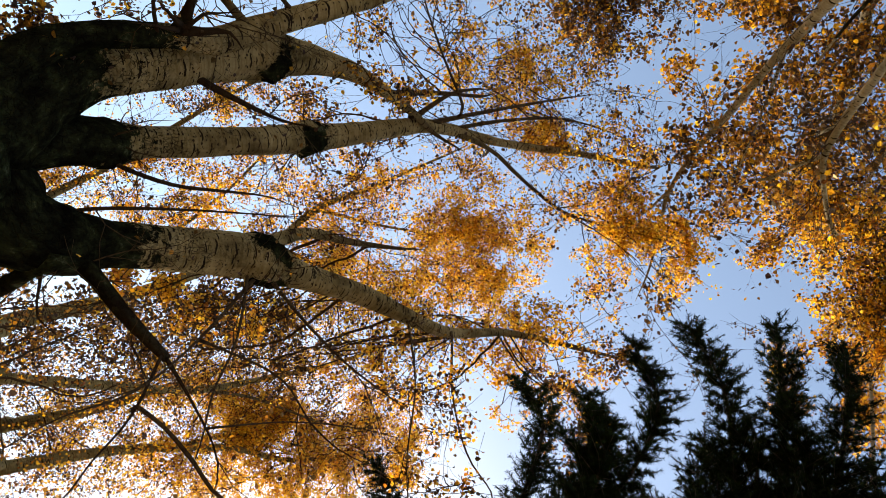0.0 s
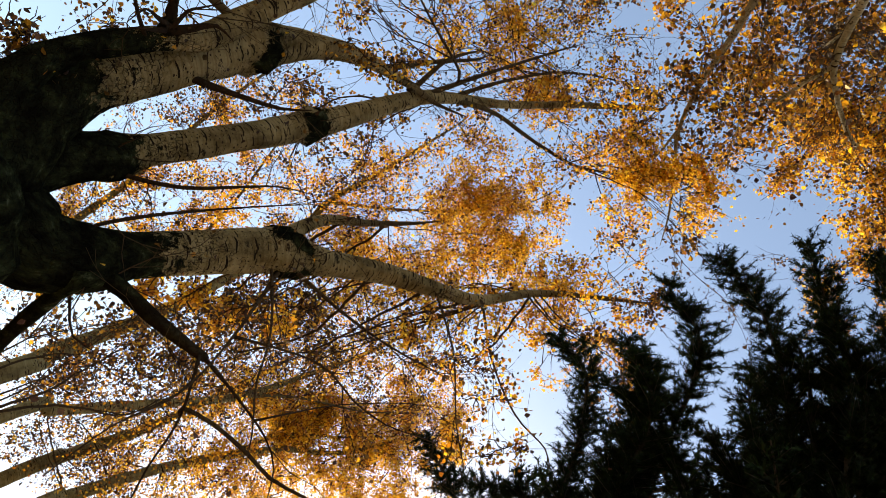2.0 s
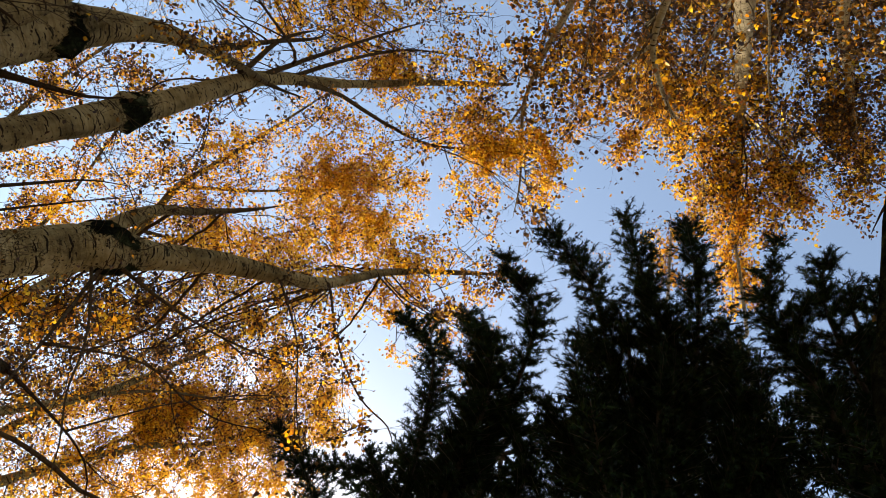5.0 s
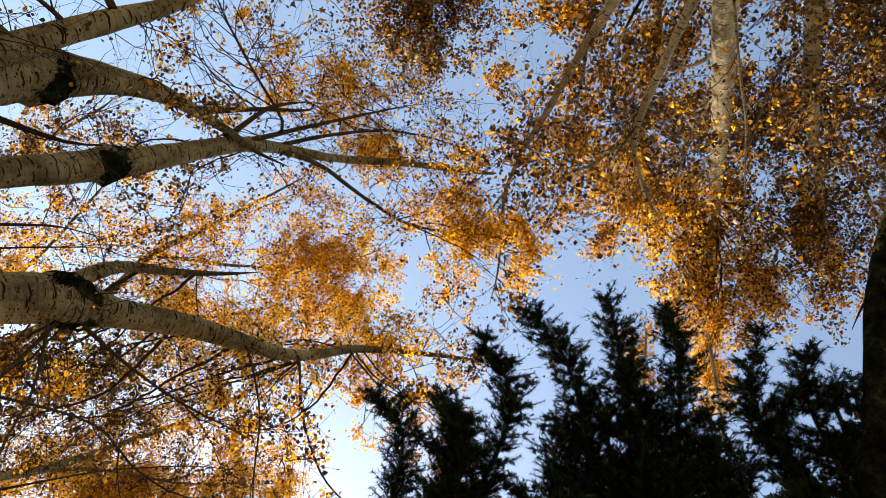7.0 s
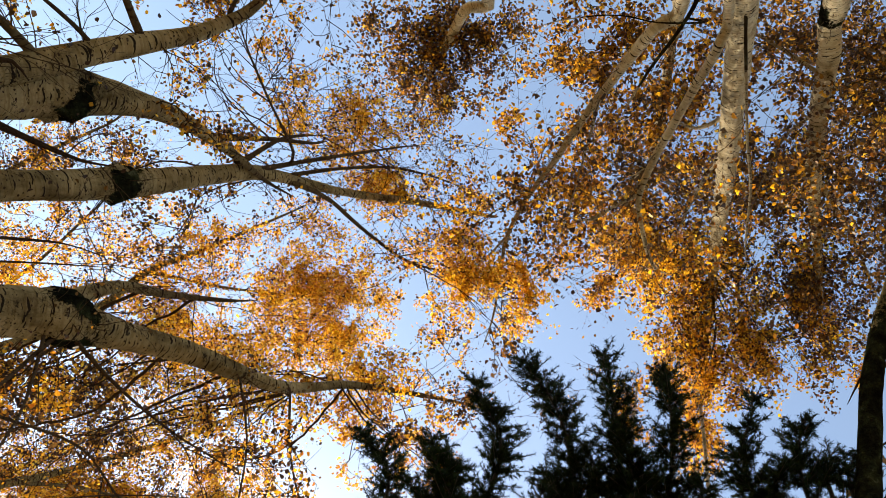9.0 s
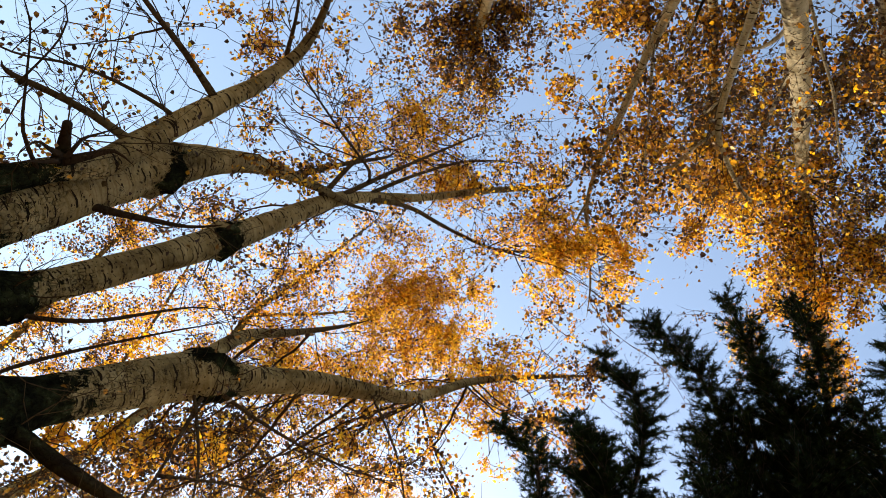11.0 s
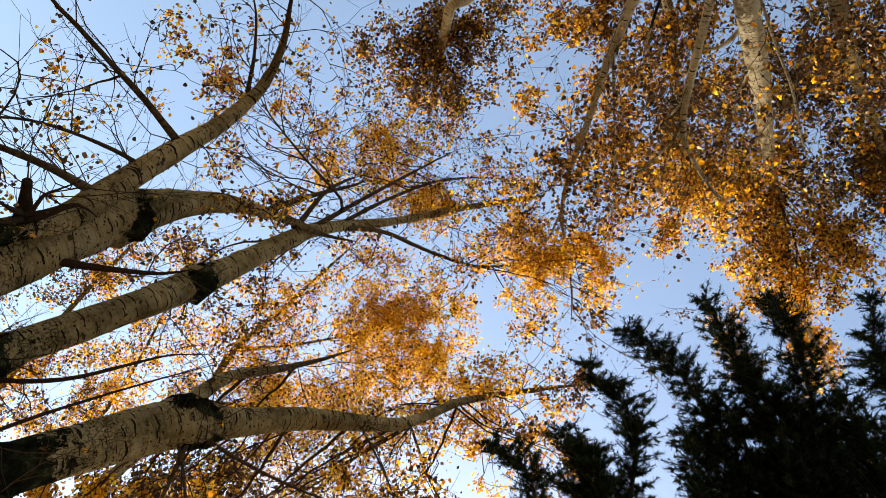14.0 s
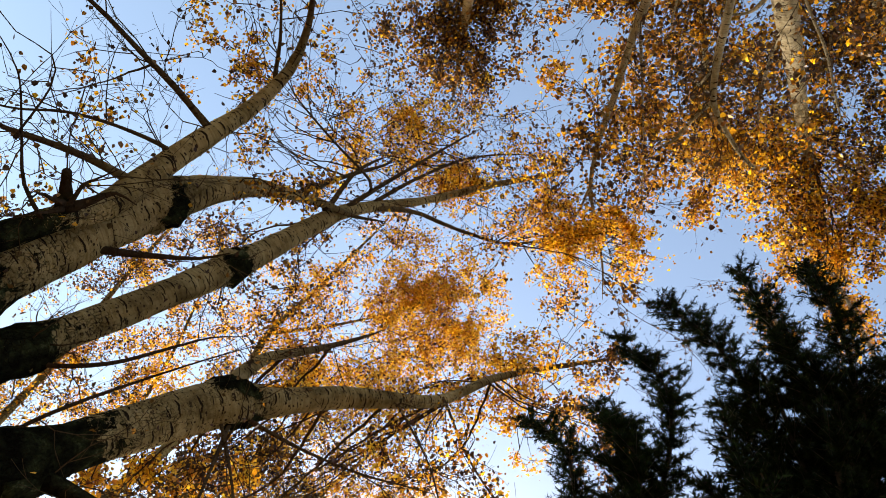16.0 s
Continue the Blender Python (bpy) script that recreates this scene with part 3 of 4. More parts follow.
tree.trunk([(-0.27, 3.25, -0.1, 0.5), (-0.27, 3.26, 0.25, 0.4), (-0.28, 3.27, 1.3, 0.34), (-0.31, 3.28, 2.2, 0.385), (-0.36, 3.27, 2.75, 0.365), (-0.4, 3.27, 2.88, 0.2)])
tree.stem([(-0.33, 3.3, 1.7, 0.14), (-0.36, 3.28, 2.3, 0.17), (-0.49, 3.23, 2.82, 0.25), (-0.67, 3.15, 3.06, 0.168), (-0.81, 3.12, 3.33, 0.146), (-0.89, 3.1, 3.7, 0.144), (-0.99, 3.02, 4.26, 0.122), (-1, 2.99, 4.82, 0.068), (-0.92, 2.97, 5.16, 0.046), (-0.77, 2.96, 5.54, 0.029), (-0.64, 2.96, 5.8, 0.016)], 3.45, [4.28])
tree.stem([(-0.33, 3.3, 1.7, 0.14), (-0.36, 3.28, 2.3, 0.17), (-0.41, 3.29, 2.83, 0.22), (-0.45, 3.24, 3.04, 0.128), (-0.48, 3.24, 3.28, 0.112), (-0.49, 3.23, 3.6, 0.081), (-0.51, 3.18, 4.08, 0.08), (-0.56, 3.17, 4.68, 0.091), (-0.62, 3.11, 5.15, 0.07), (-0.7, 3.05, 5.71, 0.059), (-0.7, 3.05, 6.17, 0.045), (-0.63, 3.01, 7.02, 0.036), (-0.59, 2.91, 8.28, 0.033), (-0.49, 2.78, 10.23, 0.022)], 3.6, [4.71, 3.42])
tree.stem([(-0.33, 3.3, 1.7, 0.14), (-0.36, 3.28, 2.3, 0.17), (-0.27, 3.31, 2.83, 0.25), (-0.09, 3.26, 2.99, 0.19), (-0.01, 3.26, 3.18, 0.17), (0.01, 3.26, 3.4, 0.113), (0.06, 3.26, 3.73, 0.118), (0.15, 3.2, 4.25, 0.129), (0.3, 3.14, 4.58, 0.082), (0.46, 3.07, 5.01, 0.072), (0.71, 2.96, 5.48, 0.053), (0.85, 2.92, 5.84, 0.041), (0.97, 2.83, 6.54, 0.031), (1.2, 2.68, 7.31, 0.021), (1.44, 2.49, 8, 0.014)], 3.68, [4.31])
# Dark stretch below 3.65 m is mostly shade put into the bark.
tree.stem([(-0.33, 3.3, 1.7, 0.14), (-0.36, 3.28, 2.3, 0.17), (-0.6, 3.17, 2.8, 0.209), (-0.76, 3.03, 2.94, 0.086), (-0.88, 2.95, 3.14, 0.059), (-0.94, 2.88, 3.56, 0.059), (-0.95, 2.85, 3.78, 0.065), (-1.02, 2.83, 3.97, 0.071), (-1.14, 2.73, 4.25, 0.064), (-1.21, 2.64, 4.45, 0.056), (-1.31, 2.54, 4.72, 0.044), (-1.49, 2.38, 5.01, 0.032), (-1.67, 2.19, 5.08, 0.02), (-1.82, 1.99, 5.01, 0.011)], 3.65, [])
tree.limb([(-0.71, 3.04, 5.75, 0.025), (-0.87, 2.9, 6.56, 0.019), (-1.05, 2.74, 7.56, 0.011)])
tree.limb([(-0.69, 3.05, 6.17, 0.029), (-0.55, 2.97, 6.65, 0.024), (-0.25, 2.96, 7.31, 0.021), (0.04, 2.91, 8.07, 0.017), (0.2, 2.8, 9.21, 0.01)])
tree.limb([(-0.71, 3.04, 6.17, 0.02), (-0.83, 2.96, 6.95, 0.018), (-0.91, 2.89, 7.98, 0.014), (-0.83, 2.81, 9.16, 0.01)])
tree.limb([(0.1, 3.21, 4.27, 0.058), (0.03, 3.21, 4.67, 0.047), (0.11, 3.16, 5.03, 0.029), (0.18, 3.1, 5.44, 0.016)])
tree.limb([(0.05, 3.21, 3.2, 0.062), (0.15, 3.12, 3.24, 0.048), (0.26, 2.99, 3.25, 0.043), (0.4, 2.82, 3.27, 0.034), (0.51, 2.7, 3.3, 0.027)], True)
tree.limb([(0.49, 2.7, 3.28, 0.009), (0.67, 2.56, 3.04, 0.006), (0.77, 2.47, 2.82, 0.005), (0.82, 2.35, 2.65, 0.004)], True)
tree.limb([(0.51, 2.7, 3.3, 0.011), (0.66, 2.56, 3.3, 0.008), (0.84, 2.39, 3.28, 0.005), (0.95, 2.3, 3.22, 0.004)], True)
tree.limb([(0.06, 3.11, 3.06, 0.054), (0.11, 3.28, 3.04, 0.051), (0.17, 3.46, 3.02, 0.048), (0.25, 3.71, 3, 0.046), (0.41, 4.1, 2.96, 0.043), (0.7, 4.8, 2.92, 0.038)], True)
tree.limb([(0.06, 3.2, 3.06, 0.011), (0.17, 3.2, 3.04, 0.009), (0.31, 3.2, 3.02, 0.006)], True)
tree.limb([(-0.8, 3.02, 3.8, 0.022), (-0.68, 2.9, 3.97, 0.017), (-0.59, 2.81, 4.15, 0.011)], True)
tree.limb([(-0.38, 3.2, 3.42, 0.015), (-0.26, 3, 3.59, 0.012), (-0.22, 2.91, 3.84, 0.009), (-0.19, 2.86, 4.06, 0.005)], True)
tree.limb([(-0.14, 3.21, 3.19, 0.012), (-0.15, 3.01, 3.4, 0.01), (-0.11, 2.91, 3.9, 0.006)], True)
tree.limb([(0.24, 3.2, 4.32, 0.017), (0.52, 2.85, 4.28, 0.011), (0.77, 2.63, 4.38, 0.008), (0.95, 2.46, 4.5, 0.005)])
tree.limb([(0.22, 3.2, 4.19, 0.012), (0.5, 2.75, 3.72, 0.007), (0.65, 2.51, 3.39, 0.006), (0.77, 2.31, 3.17, 0.004)])
tree.limb([(0.26, 3.19, 4.25, 0.014), (0.47, 2.76, 3.51, 0.008), (0.57, 2.53, 3.05, 0.006), (0.57, 2.43, 2.71, 0.004)])
tree.limb([(0.47, 2.76, 3.51, 0.009), (0.55, 2.76, 3.66, 0.008), (0.68, 2.69, 3.85, 0.007), (0.78, 2.59, 3.90, 0.007), (0.92, 2.48, 3.90, 0.006), (1.06, 2.36, 3.96, 0.005), (1.15, 2.26, 4.05, 0.003)])
tree.limb([(0.78, 2.45, 3.29, 0.006), (0.84, 2.48, 3.55, 0.005), (0.92, 2.52, 3.85, 0.004), (1.06, 2.50, 4.25, 0.003)])
tree.limb([(0.64, 2.56, 3.06, 0.011), (0.72, 2.44, 3.10, 0.011), (0.84, 2.30, 3.12, 0.010), (0.93, 2.20, 3.12, 0.009), (1.02, 2.09, 3.17, 0.007), (1.08, 1.99, 3.20, 0.005)])
tree.limb([(-1.22, 2.64, 4.44, 0.024), (-1.44, 2.58, 4.26, 0.021), (-1.61, 2.54, 4.1, 0.017), (-1.76, 2.49, 3.94, 0.014), (-1.89, 2.46, 3.82, 0.009)])
tree.limb([(-1.05, 2.82, 3.97, 0.031), (-1.19, 2.81, 3.78, 0.024), (-1.31, 2.87, 3.66, 0.02), (-1.42, 2.93, 3.53, 0.015)])
tree.limb([(-1.17, 2.72, 4.17, 0.014), (-1.32, 2.76, 3.98, 0.011), (-1.43, 2.81, 3.77, 0.009), (-1.5, 2.89, 3.55, 0.006)])
tree.limb([(-1.47, 2.45, 4.92, 0.016), (-1.6, 2.3, 4.89, 0.012), (-1.76, 2.12, 4.81, 0.008)])
tree.limb([(-0.99, 2.79, 3.57, 0.037), (-1.04, 2.71, 3.55, 0.028), (-1.07, 2.65, 3.53, 0.025)], True)
tree.limb([(-0.9, 2.87, 3.49, 0.013), (-1.07, 2.76, 3.4, 0.01), (-1.26, 2.67, 3.42, 0.007), (-1.48, 2.56, 3.44, 0.004)], True)
tree.limb([(-1.25, 2.68, 3.39, 0.006), (-1.45, 2.62, 3.6, 0.005), (-1.6, 2.6, 3.66, 0.004), (-1.73, 2.64, 3.57, 0.003)], True)
tree.limb([(-0.74, 2.97, 5.56, 0.024), (-0.92, 2.86, 5.87, 0.019), (-0.98, 2.79, 6.12, 0.013)])
tree.limb([(-0.86, 2.88, 6.08, 0.013), (-1.16, 2.72, 5.59, 0.01), (-1.38, 2.56, 5.19, 0.006)])
tree.limb([(-0.89, 3, 5.34, 0.026), (-0.94, 2.93, 5.87, 0.022), (-0.96, 2.87, 6.34, 0.014)])
tree.limb([(0.72, 2.91, 5.3, 0.01), (1, 2.6, 4.93, 0.007), (1.21, 2.28, 4.41, 0.005)])
tree.limb([(0.85, 2.87, 5.76, 0.011), (1.11, 2.55, 5.26, 0.009), (1.34, 2.2, 4.86, 0.007), (1.49, 1.97, 4.74, 0.005)])
tree.limb([(-0.95, 2.78, 3.56, 0.028), (-0.95, 2.73, 3.64, 0.023), (-0.95, 2.67, 3.73, 0.011)], True)
tree.limb([(-0.97, 2.77, 3.54, 0.018), (-0.98, 2.71, 3.45, 0.011), (-0.99, 2.66, 3.37, 0.005)], True)
tree.limb([(-0.95, 2.78, 3.53, 0.017), (-0.93, 2.74, 3.43, 0.01), (-0.92, 2.7, 3.35, 0.005)], True)
tree.limb([(-0.96, 2.75, 3.56, 0.013), (-1.01, 2.69, 3.6, 0.01), (-1.02, 2.65, 3.65, 0.006)], True)
tree.leaf, tree.gold = 0.027, LEAF
tree.crown([(-0.88, 3.22, 8.14, 0.27, 866), (-0.65, 3.26, 8.15, 0.21, 436), (0.46, 2.21, 8.36, 0.35, 1702), (0.38, 2.01, 8.43, 0.2, 620)], 0)
tree.crown([(-1.39, 2.94, 7.74, 0.21, 183), (-1.16, 3.35, 7.58, 0.21, 137), (-1.12, 3.65, 6.18, 0.17, 135), (0.34, 2.57, 8.24, 0.29, 506)], 0.08)
tree.crown([(-1.35, 3.42, 7.27, 0.27, 156), (-1.57, 3.25, 7.54, 0.31, 183), (-1.5, 3.45, 6.85, 0.33, 96), (-1.41, 3.57, 6.17, 0.26, 52), (-1.63, 3.74, 5.96, 0.31, 52), (-0.76, 2.41, 8.07, 0.4, 312), (-1.08, 2.33, 8.05, 0.45, 306), (0.7, 2.62, 8.19, 0.23, 216)], 0.3)
tree.crown([(1.33, 2.8, 6.65, 0.29, 633)], 0)
tree.crown([(0.04, 2.64, 8.01, 0.34, 689), (-0.01, 3.01, 7.63, 0.28, 376), (-0.25, 2.01, 7.81, 0.37, 695), (1.15, 3.56, 5.95, 0.28, 433), (0.86, 3.6, 6.5, 0.35, 674), (1.03, 3.21, 6.72, 0.35, 736), (1.08, 2.92, 7.11, 0.29, 565), (1.33, 2.46, 6.82, 0.29, 574)], 0.08)
tree.crown([(-0.3, 2.8, 7.72, 0.39, 516), (0.94, 2.47, 7.35, 0.31, 240)], 0.3)
tree.leaf, tree.gold, tree.lush = 0.028, RUST, 1.15
tree.crown([(0.6, 4.1, 4.99, 0.22, 704), (0.5, 4.09, 4.7, 0.21, 594), (0.5, 4.08, 4.38, 0.2, 494), (0.69, 4.11, 5.26, 0.2, 502), (0.44, 4.03, 4.11, 0.18, 328), (1.23, 2.2, 7.18, 0.17, 585), (1.49, 2.28, 6.4, 0.18, 463), (1.61, 2.08, 6.45, 0.18, 396), (0.99, 5.01, 5.93, 0.46, 1000), (0.66, 5.14, 5.42, 0.38, 800)], 0.65)
tree.crown([(1.69, 2.34, 6.31, 0.18, 228)], 0.6)
tree.crown([(0.29, 4.17, 3.46, 0.22, 260), (0.11, 4.03, 3.31, 0.14, 89), (0.53, 4.9, 3.98, 0.27, 372)], 0.65)
tree.leaf, tree.gold, tree.lush = 0.028, RUST, 1.5
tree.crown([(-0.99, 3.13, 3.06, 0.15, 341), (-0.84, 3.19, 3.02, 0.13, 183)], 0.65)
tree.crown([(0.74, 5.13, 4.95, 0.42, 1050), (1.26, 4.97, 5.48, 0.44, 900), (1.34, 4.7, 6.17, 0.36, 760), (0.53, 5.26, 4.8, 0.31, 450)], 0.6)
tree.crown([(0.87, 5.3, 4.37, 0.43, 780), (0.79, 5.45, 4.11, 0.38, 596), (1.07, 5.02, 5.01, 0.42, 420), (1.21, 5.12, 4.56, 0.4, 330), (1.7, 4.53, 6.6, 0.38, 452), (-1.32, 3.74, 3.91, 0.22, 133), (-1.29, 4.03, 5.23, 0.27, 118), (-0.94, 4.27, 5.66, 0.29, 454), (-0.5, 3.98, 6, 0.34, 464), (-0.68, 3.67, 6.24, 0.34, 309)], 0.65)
tree.leaf, tree.gold, tree.lush = 0.027, LEAF, 2.0
tree.crown([(0.8, 4.93, 6.46, 0.5, 1300), (1.02, 4.95, 7.14, 0.6, 1700)], 0.2)
tree.crown([(-1.42, 3.55, 7.02, 0.18, 272), (-1.55, 3.26, 7.4, 0.21, 365), (-1.32, 3.17, 7.74, 0.22, 387), (-1.14, 3.41, 7.52, 0.17, 227), (-0.88, 3.16, 7.82, 0.20, 382)], 0)
tree.crown([(-1.78, 2.88, 5.6, 0.19, 249), (-1.76, 3.44, 6.87, 0.21, 264)], 0.08)
tree.crown([(-1.72, 3.11, 5.45, 0.17, 112), (-1.91, 2.65, 5.69, 0.21, 79), (-1.78, 2.79, 6.64, 0.39, 135), (-1.5, 3.02, 6.11, 0.32, 120), (-2.12, 2.97, 5.08, 0.16, 91), (-2.11, 2.99, 5.62, 0.31, 83), (-2.08, 3.21, 4.88, 0.36, 79), (-1.85, 3.28, 4.32, 0.45, 79), (-1.39, 3.43, 4.41, 0.22, 59), (-1.28, 3.23, 5.78, 0.26, 102), (-1.52, 3.59, 4.14, 0.26, 40)], 0.3)
tree.crown([(-1.62, 3.72, 7.9, 0.24, 235), (-1.55, 3.27, 8.1, 0.26, 291), (-0.94, 3.15, 8.2, 0.22, 280), (-1.88, 3.41, 8.1, 0.17, 123), (-1.34, 3.95, 7.8, 0.17, 100), (-1.63, 3.23, 5.8, 0.14, 84), (-2.11, 3.41, 6, 0.12, 67)], 0.05)
tree.crown([(0.32, 1.99, 7.93, 0.19, 420), (0.53, 2.18, 7.93, 0.14, 200)], 0.0)
tree.crown([(0.21, 3.71, 3.69, 0.09, 150), (0.30, 3.90, 4.09, 0.09, 150), (0.52, 3.94, 4.39, 0.11, 170), (0.60, 3.67, 4.59, 0.10, 150)], 0.1)
tree.crown([(1.04, 2.54, 4.89, 0.12, 90), (1.26, 2.42, 4.89, 0.12, 90), (1.49, 2.23, 4.69, 0.10, 70), (1.41, 2.37, 4.49, 0.09, 60), (0.84, 3.00, 5.19, 0.13, 130), (1.03, 2.48, 5.19, 0.11, 110)], 0.3)
tree.gold = RUST
tree.crown([(-0.87, 2.7, 4.8, 0.09, 60), (-0.83, 2.75, 5.1, 0.10, 85), (-0.86, 2.75, 5.3, 0.08, 55)], 0.45)
tree.sprinkle(110, 4.3, 16, 0.88, 1.0)
tree.sprinkle(34, 3.4, 8, 0.95, 0.8, -0.95)
tree.sprinkle(60, 2.7, 9, 0.9, 0.9, 99, 4.4)
tree.finish()

tree = birch('slender birch with bright orange autumn crown', 0.037, GREY_BARK)
tree.lush = 1.35
tree.brown = 0.6
tree.stem([(1.4626, 8.6314, 0, 0.095), (1.42, 8.38, 4.68, 0.070), (1.52, 8.36, 5, 0.066), (1.87, 8.18, 6.17, 0.056), (2.16, 8.01, 7.24, 0.049), (2.24, 7.88, 8.4, 0.038), (2.28, 7.77, 9.73, 0.030), (2.21, 7.68, 11.43, 0.021)])
tree.limb([(2.16, 8.01, 7.24, 0.030), (2.45, 7.82, 8.01, 0.024), (2.95, 7.42, 8.81, 0.018), (3.21, 7.09, 9.42, 0.011)])
tree.crown([(2.88, 8.29, 8.95, 0.47, 1466), (3.24, 8.51, 8.54, 0.47, 1466), (3.01, 8.44, 8.72, 0.56, 3168), (3.15, 8.07, 9.07, 0.42, 3088), (2.59, 8.37, 8.16, 0.4, 1619), (3.05, 8.34, 7.99, 0.45, 1851), (2.55, 8.3, 7.42, 0.43, 1063), (1.89, 7.68, 9.16, 0.54, 1681)], 0.05)
tree.crown([(1.67, 8.5, 6.52, 0.65, 1135), (1.86, 8.48, 7.42, 0.6, 1294)], 0.35)
tree.crown([(1.65, 8.81, 5.96, 0.57, 782)], 0.75)
tree.sprinkle(100, 4.5, 11, 0.5, 1.2)
tree.finish()

tree = birch('pale birch with a broad orange crown', 0.037, GREY_BARK)
tree.lush = 1.35
tree.brown = 0.6
tree.stem([(2.7707, 9.373, 0, 0.123), (2.69, 9.1, 4.87, 0.091), (2.74, 9.09, 5.21, 0.086), (2.81, 8.96, 5.95, 0.074), (2.93, 8.82, 6.7, 0.062), (3.26, 8.48, 7.99, 0.047), (3.73, 8.17, 9, 0.034), (4.02, 7.92, 10.46, 0.021)])
tree.limb([(3.04, 8.67, 7.19, 0.031), (3.11, 8.43, 8.16, 0.026), (3.53, 8.04, 9.14, 0.019), (3.85, 7.67, 10.04, 0.012)])
tree.crown([(3.53, 8, 10.44, 0.56, 2411), (3.93, 7.56, 10.65, 0.51, 2391), (3.27, 7.89, 10.64, 0.41, 1441), (3.85, 8.3, 10.03, 0.51, 2252), (4.16, 8.06, 9.36, 0.58, 2897), (3.97, 8.7, 8.76, 0.58, 2644), (3.11, 8.7, 7.48, 0.62, 1998), (4.23, 7.52, 9.84, 0.58, 2667), (3.5, 7.4, 10.96, 0.3, 723)], 0.05)
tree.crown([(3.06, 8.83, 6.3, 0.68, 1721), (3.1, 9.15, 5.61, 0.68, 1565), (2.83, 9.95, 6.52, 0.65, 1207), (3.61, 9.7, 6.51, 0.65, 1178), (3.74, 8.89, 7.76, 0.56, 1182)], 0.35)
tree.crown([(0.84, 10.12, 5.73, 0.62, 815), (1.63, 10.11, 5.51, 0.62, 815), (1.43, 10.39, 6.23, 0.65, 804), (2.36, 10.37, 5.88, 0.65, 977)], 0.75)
tree.crown([(3.53, 8.88, 6.94, 0.54, 830)], 0.35)
tree.lush = 1.9
tree.crown([(5.13, 9.46, 10.19, 0.32, 1120), (5.15, 8.67, 10.39, 0.26, 800), (5.32, 8.97, 9.99, 0.26, 960), (4.62, 10.88, 9.79, 0.33, 960), (4.86, 11.03, 9.19, 0.24, 480), (4.96, 10.01, 10.19, 0.36, 1280), (4.67, 9.46, 10.79, 0.33, 1120), (4.72, 8.01, 11.39, 0.27, 960), (4.04, 7.60, 11.39, 0.20, 480), (3.93, 10.72, 10.19, 0.36, 1440), (3.29, 11.03, 9.99, 0.33, 1120), (4.09, 11.90, 8.79, 0.24, 480), (5.16, 12.35, 8.59, 0.32, 560)], 0.05)
tree.lush = 1.35
tree.crown([(3.09, 8.94, 8.93, 0.43, 700), (3.42, 8.27, 9.13, 0.42, 750), (3.17, 7.00, 9.33, 0.39, 700), (3.56, 6.48, 9.33, 0.35, 600), (2.95, 9.58, 8.83, 0.30, 260), (2.67, 7.50, 9.03, 0.26, 260), (3.85, 8.75, 8.93, 0.35, 350)], 0.06)
tree.sprinkle(100, 4.5, 11, 0.5, 1.2)
tree.finish()

tree = birch('thin birch with sparse yellow leaves', 0.037, GREY_BARK)
tree.lush = 1.35
tree.brown = 0.6
tree.stem([(2.575, 10.4957, 0, 0.132), (2.5, 10.19, 5.31, 0.098), (2.52, 10.19, 5.71, 0.092), (2.56, 9.97, 6.74, 0.075), (2.53, 9.88, 7.57, 0.058), (2.43, 9.69, 8.79, 0.040), (2.25, 9.53, 9.88, 0.021)])
tree.crown([(2.34, 9.03, 9.06, 0.58, 1655)], 0.35)
tree.crown([(2.6, 10.38, 6.95, 0.68, 1252), (2.97, 9.93, 7.56, 0.58, 1333), (2.5, 9.55, 8.34, 0.49, 926)], 0.35)
tree.crown([(2.33, 10.71, 6.4, 0.58, 827), (2.95, 10.6, 6.3, 0.68, 751)], 0.75)
tree.sprinkle(100, 4.5, 11, 0.5, 1.2)
tree.finish()

tree = birch('tall birch with dense amber crown behind the clump', 0.037, GREY_BARK)
tree.lush = 2.0
tree.brown = 0.6
tree.stem([(0.8858, 7.6735, 0, 0.141), (0.86, 7.45, 4.36, 0.104), (0.83, 7.46, 4.66, 0.095), (0.77, 7.36, 5.22, 0.081), (0.72, 7.27, 5.72, 0.071), (0.56, 7.18, 6.6, 0.063), (0.24, 7, 7.78, 0.055), (-0.18, 6.91, 8.55, 0.045), (-0.42, 6.8, 9.4, 0.034), (-0.71, 6.68, 10.37, 0.025), (-1.05, 6.54, 11.48, 0.015)])
tree.limb([(-0.18, 6.91, 8.55, 0.029), (0.12, 6.81, 9.89, 0.025), (0.39, 6.7, 11.59, 0.020), (0.58, 6.58, 12.94, 0.013)])
tree.limb([(0.24, 7, 7.78, 0.027), (0.72, 6.87, 8.88, 0.023), (0.86, 6.75, 10.32, 0.018)])
tree.crown([(0.43, 5.6, 10.4, 0.69, 3026), (0.45, 5.24, 10.62, 0.44, 1345), (0.33, 5.89, 10.22, 0.49, 1594), (0.9, 5.85, 9.96, 0.55, 1482), (1.11, 5.53, 10.38, 0.44, 1165), (0.79, 5.17, 10.63, 0.34, 572), (0.58, 6.14, 9.15, 0.57, 1778), (0.45, 6.41, 8.53, 0.51, 1151), (0.42, 6.61, 8.2, 0.39, 721), (-0.4, 6.56, 8.54, 0.51, 1185), (-0.08, 5.61, 10.29, 0.55, 1211), (-0.45, 6.16, 9.14, 0.36, 375), (-0.65, 5.5, 9.87, 0.42, 617), (1, 6.12, 8.72, 0.51, 870), (0.05, 7.06, 7.12, 0.38, 666)], 0.05)
tree.crown([(-0.14, 6.18, 9.14, 0.52, 543), (-0.2, 6.85, 7.68, 0.48, 403)], 0.35)
tree.sprinkle(100, 4.5, 11, 0.5, 1.2)
tree.finish()

